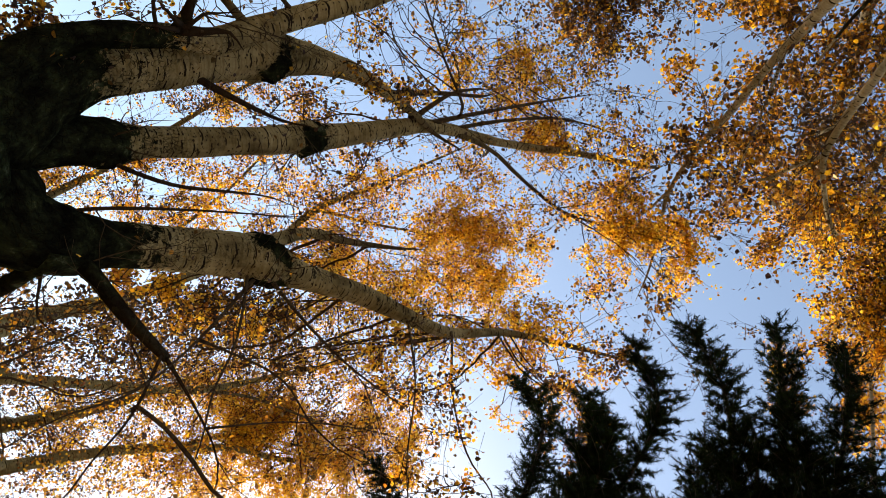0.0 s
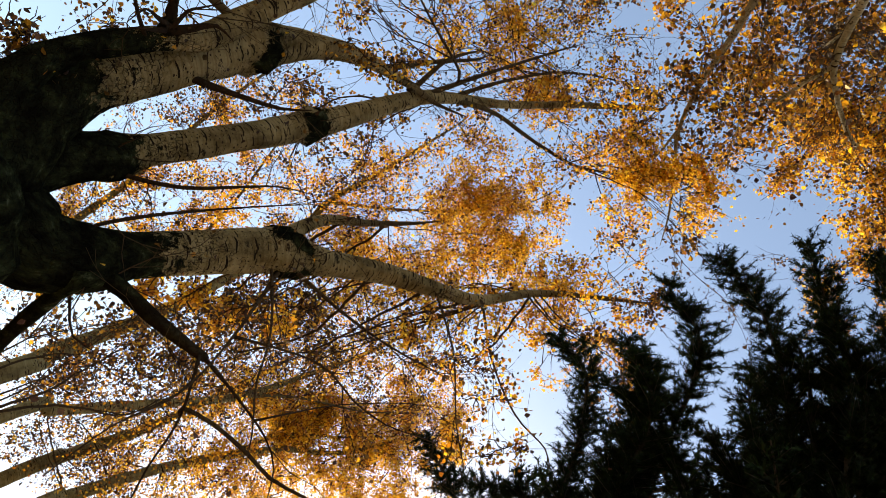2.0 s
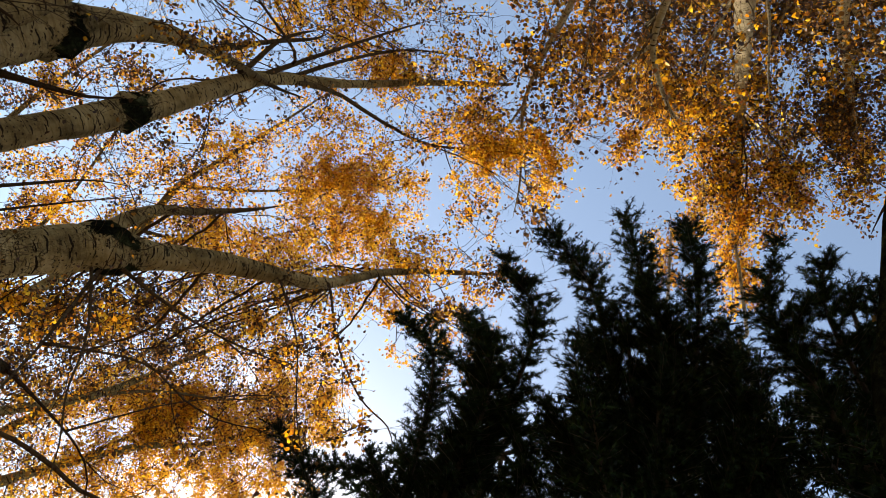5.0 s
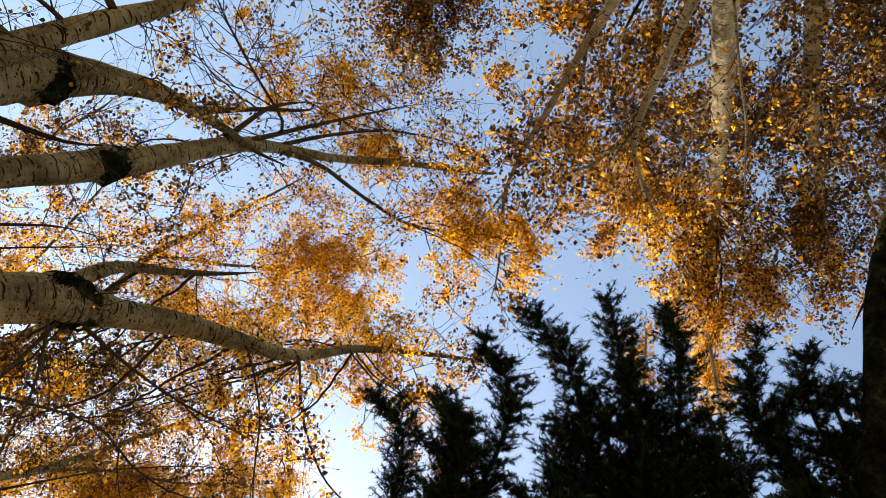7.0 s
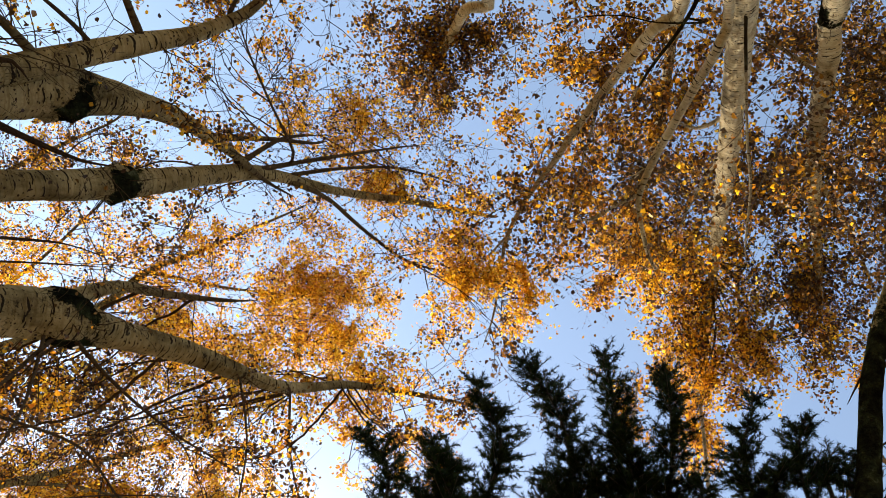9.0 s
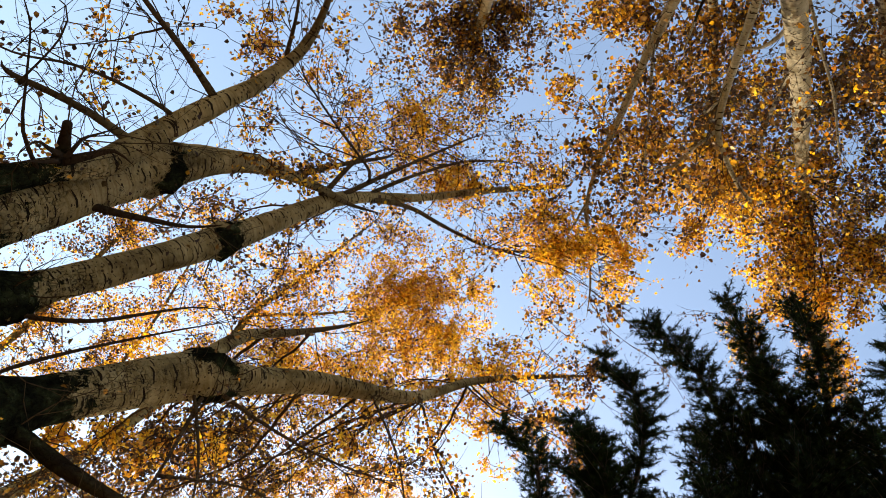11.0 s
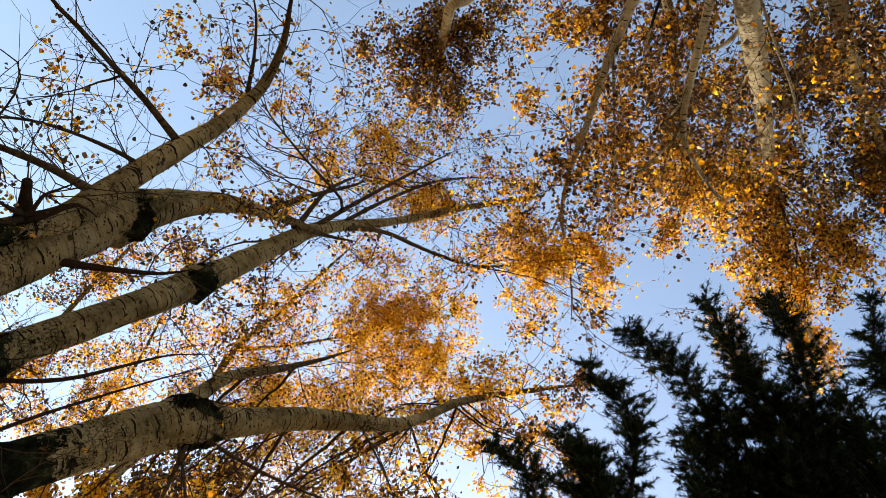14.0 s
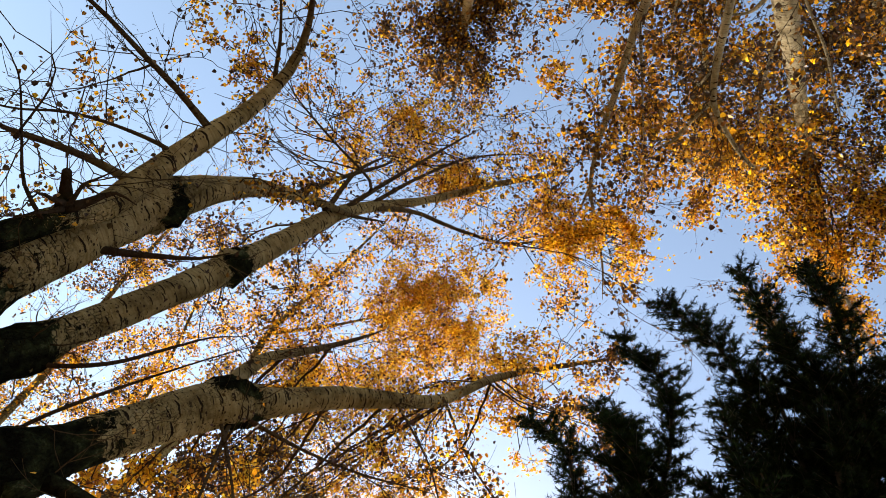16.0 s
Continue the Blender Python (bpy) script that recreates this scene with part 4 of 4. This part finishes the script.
tree = birch('leaning thin birch with scattered golden leaves', 0.037, GREY_BARK)
tree.lush = 2.0
tree.brown = 0.6
tree.stem([(-0.0927, 9.2803, 0, 0.077), (-0.09, 9.01, 5.22, 0.057), (-0.46, 9, 5.91, 0.052), (-0.91, 8.87, 6.79, 0.044), (-1.4, 8.71, 7.57, 0.038), (-1.91, 8.41, 8.35, 0.029), (-2.39, 8.08, 9.19, 0.018)])
tree.limb([(0.04, 8.91, 7.69, 0.031), (-0.52, 8.7, 8.46, 0.029), (-1.13, 8.55, 9.16, 0.022), (-1.59, 8.37, 9.64, 0.011)])
tree.crown([(-1.59, 8.43, 8.44, 0.36, 996), (-1.66, 7.7, 9.23, 0.31, 762), (-0.27, 8.55, 7.64, 0.43, 1063), (-0.07, 8.79, 6.92, 0.33, 542)], 0.35)
tree.crown([(-0.68, 8.82, 6.22, 0.41, 643), (-0.9, 8.54, 7.24, 0.5, 728), (-0.9, 8.35, 8.02, 0.43, 722), (-2.08, 8.25, 8.54, 0.45, 577), (-0.75, 8.96, 5.94, 0.32, 411), (-0.66, 8.22, 8.83, 0.45, 684), (-0.6, 8.72, 7, 0.42, 682)], 0.35)
tree.crown([(-1.6, 8.4, 7.65, 0.43, 440), (-1.72, 8.58, 7, 0.42, 423)], 0.75)
tree.sprinkle(100, 4.5, 11, 0.5, 1.2)
tree.finish()

tree = birch('tall white birch with heavy golden hanging crown', 0.050, PALE_BARK)
tree.lush = 1.05
tree.brown = 0.5
tree.stem([(-2.48, -0.4, -0.05, 0.152), (-2.23, -0.37, 3.8, 0.126), (-1.58, -0.3, 6.9, 0.105), (-1.37, -0.26, 7.6, 0.102), (-1.06, -0.19, 8.3, 0.1), (-0.71, -0.11, 9.1, 0.099), (-0.27, 0.01, 10.5, 0.091), (0.29, 0.16, 12.1, 0.076), (1.15, 0.35, 13.7, 0.055), (2.21, 0.58, 15.2, 0.031)])
tree.limb([(-1.75, -0.32, 6.46, 0.016), (-1.54, -0.31, 6.9, 0.016), (-1.12, -0.28, 7.3, 0.015), (-0.68, -0.26, 7.8, 0.015), (-0.34, -0.26, 8.2, 0.015), (0.11, -0.19, 8.7, 0.011)], True)
tree.limb([(-1.03, -0.18, 8.41, 0.03), (-0.98, 0.11, 8.7, 0.021), (-1.1, 0.32, 8.91, 0.014)])
tree.limb([(-0.82, -0.14, 8.7, 0.03), (-0.4, 0.35, 10.8, 0.025), (0.3, 0.85, 12.6, 0.015)])
tree.crown([(1.322, 0.564, 13.026, 0.648, 2963), (1.682, 0.108, 13.002, 0.552, 2033), (0.926, 0.936, 12.798, 0.54, 1800), (0.302, 1.008, 12.45, 0.432, 1170), (0.998, 0.132, 13.074, 0.552, 1879), (0.35, 0.456, 12.498, 0.528, 1437), (1.43, -0.456, 12.786, 0.54, 1673), (2.102, 0.66, 13.518, 0.432, 1087), (2.63, 0.744, 13.41, 0.384, 641), (3.374, 0.708, 13.854, 0.36, 481), (0.17, -0.324, 11.91, 0.576, 1420), (-0.442, 0.348, 11.886, 0.492, 698), (-0.622, -0.552, 10.674, 0.516, 702), (-1.102, 0.132, 10.026, 0.408, 557), (2.03, -0.18, 12.954, 0.372, 515), (0.614, 0.672, 13.074, 0.372, 776)], 0.34)
tree.leaf, tree.lush = 0.040, 1.6
tree.crown([(-0.19, 1.10, 11.30, 0.27, 500), (0.29, 1.34, 11.51, 0.30, 600), (0.69, 1.03, 11.71, 0.25, 450), (0.72, 1.79, 11.51, 0.19, 260), (0.27, 2.10, 11.30, 0.13, 90), (2.23, 0.62, 12.71, 0.23, 350), (2.80, 0.65, 12.90, 0.22, 320), (3.16, 0.61, 13.01, 0.13, 90), (1.31, -1.20, 12.21, 0.27, 330), (1.86, -1.28, 12.21, 0.23, 200), (1.75, -0.23, 12.51, 0.31, 420), (1.94, -0.66, 12.51, 0.21, 200)], 0.1)
tree.leaf, tree.lush = 0.050, 0.95
tree.sprinkle(70, 7.4, 14, 0.7, 1.3)
tree.finish()

tree = birch('white birch with dark lenticels and brown leaves', 0.050, PALE_BARK)
tree.lush = 1.3
tree.gold = RUST
tree.brown = 0.5
tree.stem([(-2.73, -1.52, -0.05, 0.144), (-2.48, -1.39, 4.57, 0.119), (-1.84, -1.07, 8.3, 0.099), (-1.54, -1.06, 9, 0.095), (-1.14, -1.02, 9.7, 0.093), (-0.63, -0.99, 10.4, 0.086), (-0.14, -1.02, 11.1, 0.069), (0.52, -1.08, 11.9, 0.048), (1.28, -1.12, 12.7, 0.028)], knots=[8.55])
tree.limb([(-1.3, -1.06, 9.1, 0.027), (-1.58, -0.84, 9.3, 0.022), (-1.9, -0.57, 9.51, 0.02), (-2.22, -0.25, 9.7, 0.012)])
tree.limb([(-0.55, -1.0, 10.5, 0.033), (0.28, -1.5, 11.8, 0.022), (1.1, -1.85, 12.8, 0.015)])
tree.limb([(-1.14, -1.02, 9.7, 0.028), (-0.96, -0.7, 10.6, 0.019), (-0.3, -0.35, 11.2, 0.013)])
tree.crown([(0.626, -0.996, 12.222, 0.516, 1242), (0.842, -0.564, 12.474, 0.528, 1567), (-0.07, -0.852, 11.286, 0.468, 822), (1.61, -0.816, 12.75, 0.456, 963), (2.162, -1.176, 12.63, 0.228, 170), (-0.73, -0.396, 11.754, 0.444, 725), (-0.526, -0.756, 11.754, 0.444, 725), (-0.55, -1.152, 11.718, 0.444, 725), (-0.994, -0.648, 11.478, 0.396, 456)], 0.75)
tree.crown([(1.118, -1.248, 12.402, 0.48, 541), (-0.478, -1.224, 10.026, 0.54, 703), (-1.03, -1.356, 9.21, 0.504, 587), (-0.958, -0.924, 9.774, 0.528, 573), (1.778, -1.296, 12.69, 0.36, 239), (-1.426, -0.66, 9.222, 0.432, 449), (1.214, -1.632, 12.354, 0.348, 224)], 0.75)
tree.crown([(0.494, -1.44, 11.946, 0.42, 270), (0.038, -1.488, 10.002, 0.408, 215)], 0.75)
tree.sprinkle(70, 7.4, 14, 0.7, 1.3)
tree.finish()

tree = birch('leaning birch with sparse russet leaves', 0.050, PALE_BARK)
tree.lush = 1.25
tree.gold = RUST
tree.brown = 0.2
tree.stem([(-2.64, 0.19, -0.05, 0.076), (-2.38, 0.16, 3.93, 0.063), (-1.73, 0.08, 6.91, 0.052), (-1.58, 0.35, 7.34, 0.049), (-1.39, 0.71, 7.76, 0.044), (-1.14, 1.10, 8.18, 0.036), (-0.85, 1.46, 8.50, 0.033), (-0.55, 1.89, 8.92, 0.025), (-0.17, 2.24, 9.18, 0.021), (0.20, 2.40, 9.34, 0.018), (0.73, 2.60, 9.51, 0.013)])
tree.limb([(-1.58, -0.02, 6.66, 0.018), (-1.41, 0.12, 6.82, 0.017), (-1.24, 0.36, 7.08, 0.016), (-1.09, 0.55, 7.34, 0.011), (-0.98, 0.64, 7.41, 0.007)], True)
tree.limb([(-1.44, -0.03, 6.91, 0.009), (-1.53, 0.28, 6.99, 0.007), (-1.66, 0.52, 7.08, 0.007), (-1.74, 0.79, 7.16, 0.007), (-1.81, 1.19, 7.34, 0.005)], True)
tree.limb([(-1.25, 0.91, 8.00, 0.019), (-0.83, 1.20, 8.59, 0.013), (-0.16, 1.58, 9.01, 0.008)])
tree.limb([(-0.17, 2.24, 9.18, 0.016), (0.10, 2.56, 9.01, 0.013), (-0.11, 2.74, 8.84, 0.008)])
tree.crown([(-0.766, 1.608, 9.03, 0.372, 408), (-0.73, 1.188, 9.354, 0.384, 480), (-0.154, 1.512, 9.462, 0.384, 495), (0.482, 2.244, 9.258, 0.228, 135), (-0.334, 1.176, 10.614, 0.36, 626), (-0.118, 1.068, 11.238, 0.348, 748), (-0.082, 1.512, 11.178, 0.276, 313), (0.59, 1.644, 11.142, 0.228, 204), (0.242, 2.052, 11.058, 0.228, 179), (-1.51, 2.244, 9.87, 0.18, 218), (-1.39, 1.596, 10.05, 0.24, 226), (-0.67, 1.62, 10.506, 0.216, 202), (-1.054, 0.756, 9.99, 0.408, 473)], 0.15)
tree.crown([(-0.49, 1.932, 8.97, 0.372, 320), (0.038, 2.268, 9.258, 0.288, 170), (0.938, 2.532, 9.378, 0.264, 114), (-0.61, 2.364, 8.946, 0.372, 229), (-0.25, 2.58, 8.898, 0.312, 159)], 0.61)
tree.crown([(0.45, 2.21, 9.20, 0.16, 26), (0.52, 2.00, 9.20, 0.12, 20), (0.86, 2.39, 9.20, 0.14, 24), (1.07, 2.18, 9.20, 0.12, 14), (1.23, 2.52, 9.20, 0.11, 16), (0.01, 2.13, 9.20, 0.17, 36), (1.63, 1.94, 9.00, 0.23, 14), (2.04, 1.87, 9.00, 0.18, 10)], 0.95)
tree.sprinkle(70, 7.4, 14, 0.7, 1.3)
tree.finish()

tree = birch('slender pale birch half hidden behind leaves', 0.050, PALE_BARK)
tree.lush = 1
tree.gold = RUST
tree.brown = 0.2
tree.stem([(-3.89, 0.37, -0.05, 0.090), (-3.56, 0.33, 5.45, 0.075), (-2.7, 0.23, 9.9, 0.062), (-2.25, 0.39, 10.5, 0.059), (-1.94, 0.5, 10.9, 0.058), (-1.53, 0.66, 11.3, 0.052), (-1.18, 0.82, 11.7, 0.045), (-0.57, 1.05, 12.2, 0.030), (0.17, 1.29, 12.7, 0.018)])
tree.sprinkle(60, 9.0, 18, 0.6, 1.3)
tree.finish()

tree = birch('crooked birch limb tree with bright white forked top', 0.050, PALE_BARK)
tree.lush = 1.25
tree.gold = RUST
tree.brown = 0.1
tree.stem([(-2.28, -0.25, -0.05, 0.050), (-2.05, -0.24, 3.65, 0.042), (-1.44, -0.20, 6.40, 0.035), (-1.22, -0.11, 6.74, 0.034), (-1.03, 0.08, 7.08, 0.034), (-0.82, 0.28, 7.41, 0.033), (-0.59, 0.48, 7.66, 0.031), (-0.35, 0.62, 7.83, 0.026), (-0.12, 0.65, 8.00, 0.021), (0.20, 0.63, 8.25, 0.018), (0.31, 0.58, 8.34, 0.013)])
tree.limb([(-0.36, 0.62, 7.83, 0.020), (-0.29, 0.85, 7.92, 0.018), (-0.24, 0.98, 8.00, 0.023), (-0.20, 1.08, 8.00, 0.017)])
tree.limb([(-0.59, 0.47, 7.66, 0.021), (-0.58, 0.74, 8.50, 0.015), (-0.74, 0.74, 9.01, 0.008)])
tree.crown([(-1.882, 0.78, 9.834, 0.408, 1020), (-2.17, 1.056, 9.726, 0.408, 785), (-1.534, 0.552, 10.302, 0.396, 717), (-2.146, 1.308, 9.69, 0.336, 491), (-2.302, 1.92, 10.278, 0.216, 231), (-2.278, 1.512, 10.374, 0.18, 193), (-2.098, 0.312, 9.57, 0.396, 668), (-1.462, 1.068, 10.134, 0.42, 583), (-0.802, 0.612, 11.01, 0.456, 685), (0.194, 1.212, 12.186, 0.348, 552), (-1.702, 0.012, 9.93, 0.408, 449), (-2.53, 1.5, 9.534, 0.336, 328)], 0.45)
tree.sprinkle(70, 7.4, 14, 0.7, 1.3)
tree.finish()

tree = birch('birch with dense olive brown foliage', 0.050, PALE_BARK)
tree.lush = 1.5
tree.gold = RUST
tree.brown = 0.5
tree.stem([(-4.69, 3.58, -0.05, 0.124), (-4.36, 3.33, 5.60, 0.104), (-3.53, 2.68, 10.48, 0.085), (-3.38, 3.01, 10.73, 0.078), (-3.16, 3.49, 11.22, 0.066), (-3.00, 3.84, 11.58, 0.048), (-2.64, 4.39, 12.07, 0.028)])
tree.crown([(-2.89, 3.324, 11.502, 0.48, 1316), (-3.034, 3.924, 11.226, 0.48, 1208), (-3.238, 2.856, 11.55, 0.432, 998), (-2.602, 3.96, 11.61, 0.36, 542), (-3.418, 3.996, 11.058, 0.48, 983), (-3.442, 3.372, 11.31, 0.432, 1087), (-2.77, 2.868, 11.694, 0.348, 462), (-2.41, 3.66, 11.778, 0.312, 278)], 0.72)
tree.crown([(-3.178, 4.68, 11.238, 0.456, 485)], 0.72)
tree.sprinkle(70, 7.4, 14, 0.7, 1.3)
tree.finish()

tree = birch('pale birch with thin brown leaves', 0.050, PALE_BARK)
tree.lush = 1.3
tree.gold = RUST
tree.brown = 0.5
tree.stem([(-2.99, -2.71, -0.05, 0.161), (-2.73, -2.49, 5.34, 0.133), (-2.08, -1.94, 9.7, 0.111), (-1.76, -1.93, 10.2, 0.101), (-1.39, -1.9, 10.7, 0.095), (-0.96, -1.94, 11.3, 0.081), (-0.31, -2, 11.9, 0.058), (0.44, -2.1, 12.7, 0.031)], knots=[9.9])
tree.crown([(-1.426, -2.004, 11.01, 0.468, 657), (-0.622, -1.836, 11.13, 0.468, 587), (0.314, -1.824, 11.166, 0.384, 408), (-2.014, -1.872, 10.914, 0.468, 587), (-0.442, -2.16, 11.082, 0.624, 1044), (-1.558, -2.268, 10.926, 0.624, 1323), (-2.242, -1.704, 11.646, 0.588, 1108), (-2.362, -1.212, 11.682, 0.588, 1108), (-0.946, -1.788, 12.09, 0.6, 1032), (-1.786, -1.524, 12.018, 0.516, 757), (-2.53, -0.756, 11.43, 0.492, 777), (-2.422, -0.276, 11.226, 0.48, 740)], 0.75)
tree.sprinkle(70, 7.4, 14, 0.7, 1.3)
tree.finish()

tree = birch('slim grey green birch with short broken twigs among spruces', 0.045, GREY_BARK)
# Rough bark up to 7 m is darkened in place of the spruces' shade.
tree.stem([(2.35, -0.35, -0.05, 0.095), (2.0, -0.42, 3.2, 0.076), (1.63, -0.49, 5.3, 0.065), (1.53, -0.55, 5.6, 0.061), (1.31, -0.64, 6, 0.060), (1.02, -0.74, 6.4, 0.059), (0.74, -0.88, 6.8, 0.058), (0.45, -1.07, 7.2, 0.057), (0.16, -1.28, 7.6, 0.056), (-0.17, -1.51, 8, 0.055), (-0.69, -1.76, 8.5, 0.052), (-1.34, -2.03, 9.1, 0.035)], 7.0, knots=[7.55])
tree.limb([(0.88, -0.83, 6.6, 0.013), (0.96, -0.86, 6.5, 0.013), (1.03, -0.87, 6.46, 0.014), (1.05, -0.88, 6.4, 0.009)], True)
tree.limb([(0.92, -0.76, 6.5, 0.013), (0.98, -0.7, 6.46, 0.011), (1.04, -0.65, 6.4, 0.007)], True)
tree.limb([(1.47, -0.6, 5.7, 0.007), (1.38, -0.66, 5.6, 0.006), (1.33, -0.72, 5.5, 0.005), (1.3, -0.78, 5.4, 0.003)], True)
tree.limb([(1.28, -0.72, 6.1, 0.006), (1.18, -0.79, 6, 0.005), (1.12, -0.86, 5.9, 0.004), (1.1, -0.91, 5.8, 0.002)], True)
tree.limb([(0.89, -0.86, 6.6, 0.007), (0.91, -0.94, 6.5, 0.006), (0.91, -1.04, 6.4, 0.005)], True)
tree.limb([(1.53, -0.6, 5.6, 0.008), (1.45, -0.67, 5.51, 0.006), (1.34, -0.75, 5.4, 0.004)], True)
tree.crown([(0.77, -1.28, 8.06, 0.21, 52), (0.31, -1.54, 8.55, 0.28, 113), (1.61, -0.86, 6.4, 0.16, 14)], 0.75)
tree.finish()

tree = birch('distant sunlit birch behind the spruces', 0.045, PALE_BARK)
tree.brown = 0.4
tree.stem([(5.2, -1.6, 0, 0.074), (3.12, 0.32, 8.5, 0.022), (2.97, 0.44, 10.2, 0.022), (2.68, 0.55, 12.2, 0.022), (2.37, 0.69, 14, 0.015)])
tree.crown([(2.73, 0.76, 13.89, 0.35, 473), (2.26, 0.89, 14.48, 0.42, 752)], 0.15)
tree.crown([(3.13, 0.64, 13.29, 0.29, 280)], 0.4)
tree.crown([(3.48, 0.53, 12.67, 0.23, 102)], 0.75)
tree.crown([(2.69, 0.65, 13.21, 0.20, 160), (3.01, 0.59, 12.71, 0.19, 150), (3.29, 0.56, 12.51, 0.14, 70), (3.39, 0.74, 12.30, 0.16, 60)], 0.1)
tree.finish()

tree = birch('thin distant birch seen between spruces', 0.045, PALE_BARK)
tree.brown = 0.4
tree.stem([(5.5, 0.4, 0, 0.074), (2.64, 1.1, 8.5, 0.020), (2.54, 1.31, 10.5, 0.021), (2.24, 1.46, 12.5, 0.017)])
tree.crown([(2.6, 1.76, 13.8, 0.25, 271)], 0.15)
tree.crown([(2.93, 1.8, 13.2, 0.24, 194)], 0.4)
tree.crown([(2.01, 2.28, 13.3, 0.29, 60), (2.44, 2.76, 13.11, 0.29, 40)], 0.75)
tree.gold = RUST
tree.crown([(2.09, 1.47, 12.71, 0.20, 90), (2.52, 1.55, 12.30, 0.22, 130), (2.84, 1.40, 12.11, 0.18, 100), (2.81, 1.62, 12.11, 0.15, 70)], 0.2)
tree.finish()

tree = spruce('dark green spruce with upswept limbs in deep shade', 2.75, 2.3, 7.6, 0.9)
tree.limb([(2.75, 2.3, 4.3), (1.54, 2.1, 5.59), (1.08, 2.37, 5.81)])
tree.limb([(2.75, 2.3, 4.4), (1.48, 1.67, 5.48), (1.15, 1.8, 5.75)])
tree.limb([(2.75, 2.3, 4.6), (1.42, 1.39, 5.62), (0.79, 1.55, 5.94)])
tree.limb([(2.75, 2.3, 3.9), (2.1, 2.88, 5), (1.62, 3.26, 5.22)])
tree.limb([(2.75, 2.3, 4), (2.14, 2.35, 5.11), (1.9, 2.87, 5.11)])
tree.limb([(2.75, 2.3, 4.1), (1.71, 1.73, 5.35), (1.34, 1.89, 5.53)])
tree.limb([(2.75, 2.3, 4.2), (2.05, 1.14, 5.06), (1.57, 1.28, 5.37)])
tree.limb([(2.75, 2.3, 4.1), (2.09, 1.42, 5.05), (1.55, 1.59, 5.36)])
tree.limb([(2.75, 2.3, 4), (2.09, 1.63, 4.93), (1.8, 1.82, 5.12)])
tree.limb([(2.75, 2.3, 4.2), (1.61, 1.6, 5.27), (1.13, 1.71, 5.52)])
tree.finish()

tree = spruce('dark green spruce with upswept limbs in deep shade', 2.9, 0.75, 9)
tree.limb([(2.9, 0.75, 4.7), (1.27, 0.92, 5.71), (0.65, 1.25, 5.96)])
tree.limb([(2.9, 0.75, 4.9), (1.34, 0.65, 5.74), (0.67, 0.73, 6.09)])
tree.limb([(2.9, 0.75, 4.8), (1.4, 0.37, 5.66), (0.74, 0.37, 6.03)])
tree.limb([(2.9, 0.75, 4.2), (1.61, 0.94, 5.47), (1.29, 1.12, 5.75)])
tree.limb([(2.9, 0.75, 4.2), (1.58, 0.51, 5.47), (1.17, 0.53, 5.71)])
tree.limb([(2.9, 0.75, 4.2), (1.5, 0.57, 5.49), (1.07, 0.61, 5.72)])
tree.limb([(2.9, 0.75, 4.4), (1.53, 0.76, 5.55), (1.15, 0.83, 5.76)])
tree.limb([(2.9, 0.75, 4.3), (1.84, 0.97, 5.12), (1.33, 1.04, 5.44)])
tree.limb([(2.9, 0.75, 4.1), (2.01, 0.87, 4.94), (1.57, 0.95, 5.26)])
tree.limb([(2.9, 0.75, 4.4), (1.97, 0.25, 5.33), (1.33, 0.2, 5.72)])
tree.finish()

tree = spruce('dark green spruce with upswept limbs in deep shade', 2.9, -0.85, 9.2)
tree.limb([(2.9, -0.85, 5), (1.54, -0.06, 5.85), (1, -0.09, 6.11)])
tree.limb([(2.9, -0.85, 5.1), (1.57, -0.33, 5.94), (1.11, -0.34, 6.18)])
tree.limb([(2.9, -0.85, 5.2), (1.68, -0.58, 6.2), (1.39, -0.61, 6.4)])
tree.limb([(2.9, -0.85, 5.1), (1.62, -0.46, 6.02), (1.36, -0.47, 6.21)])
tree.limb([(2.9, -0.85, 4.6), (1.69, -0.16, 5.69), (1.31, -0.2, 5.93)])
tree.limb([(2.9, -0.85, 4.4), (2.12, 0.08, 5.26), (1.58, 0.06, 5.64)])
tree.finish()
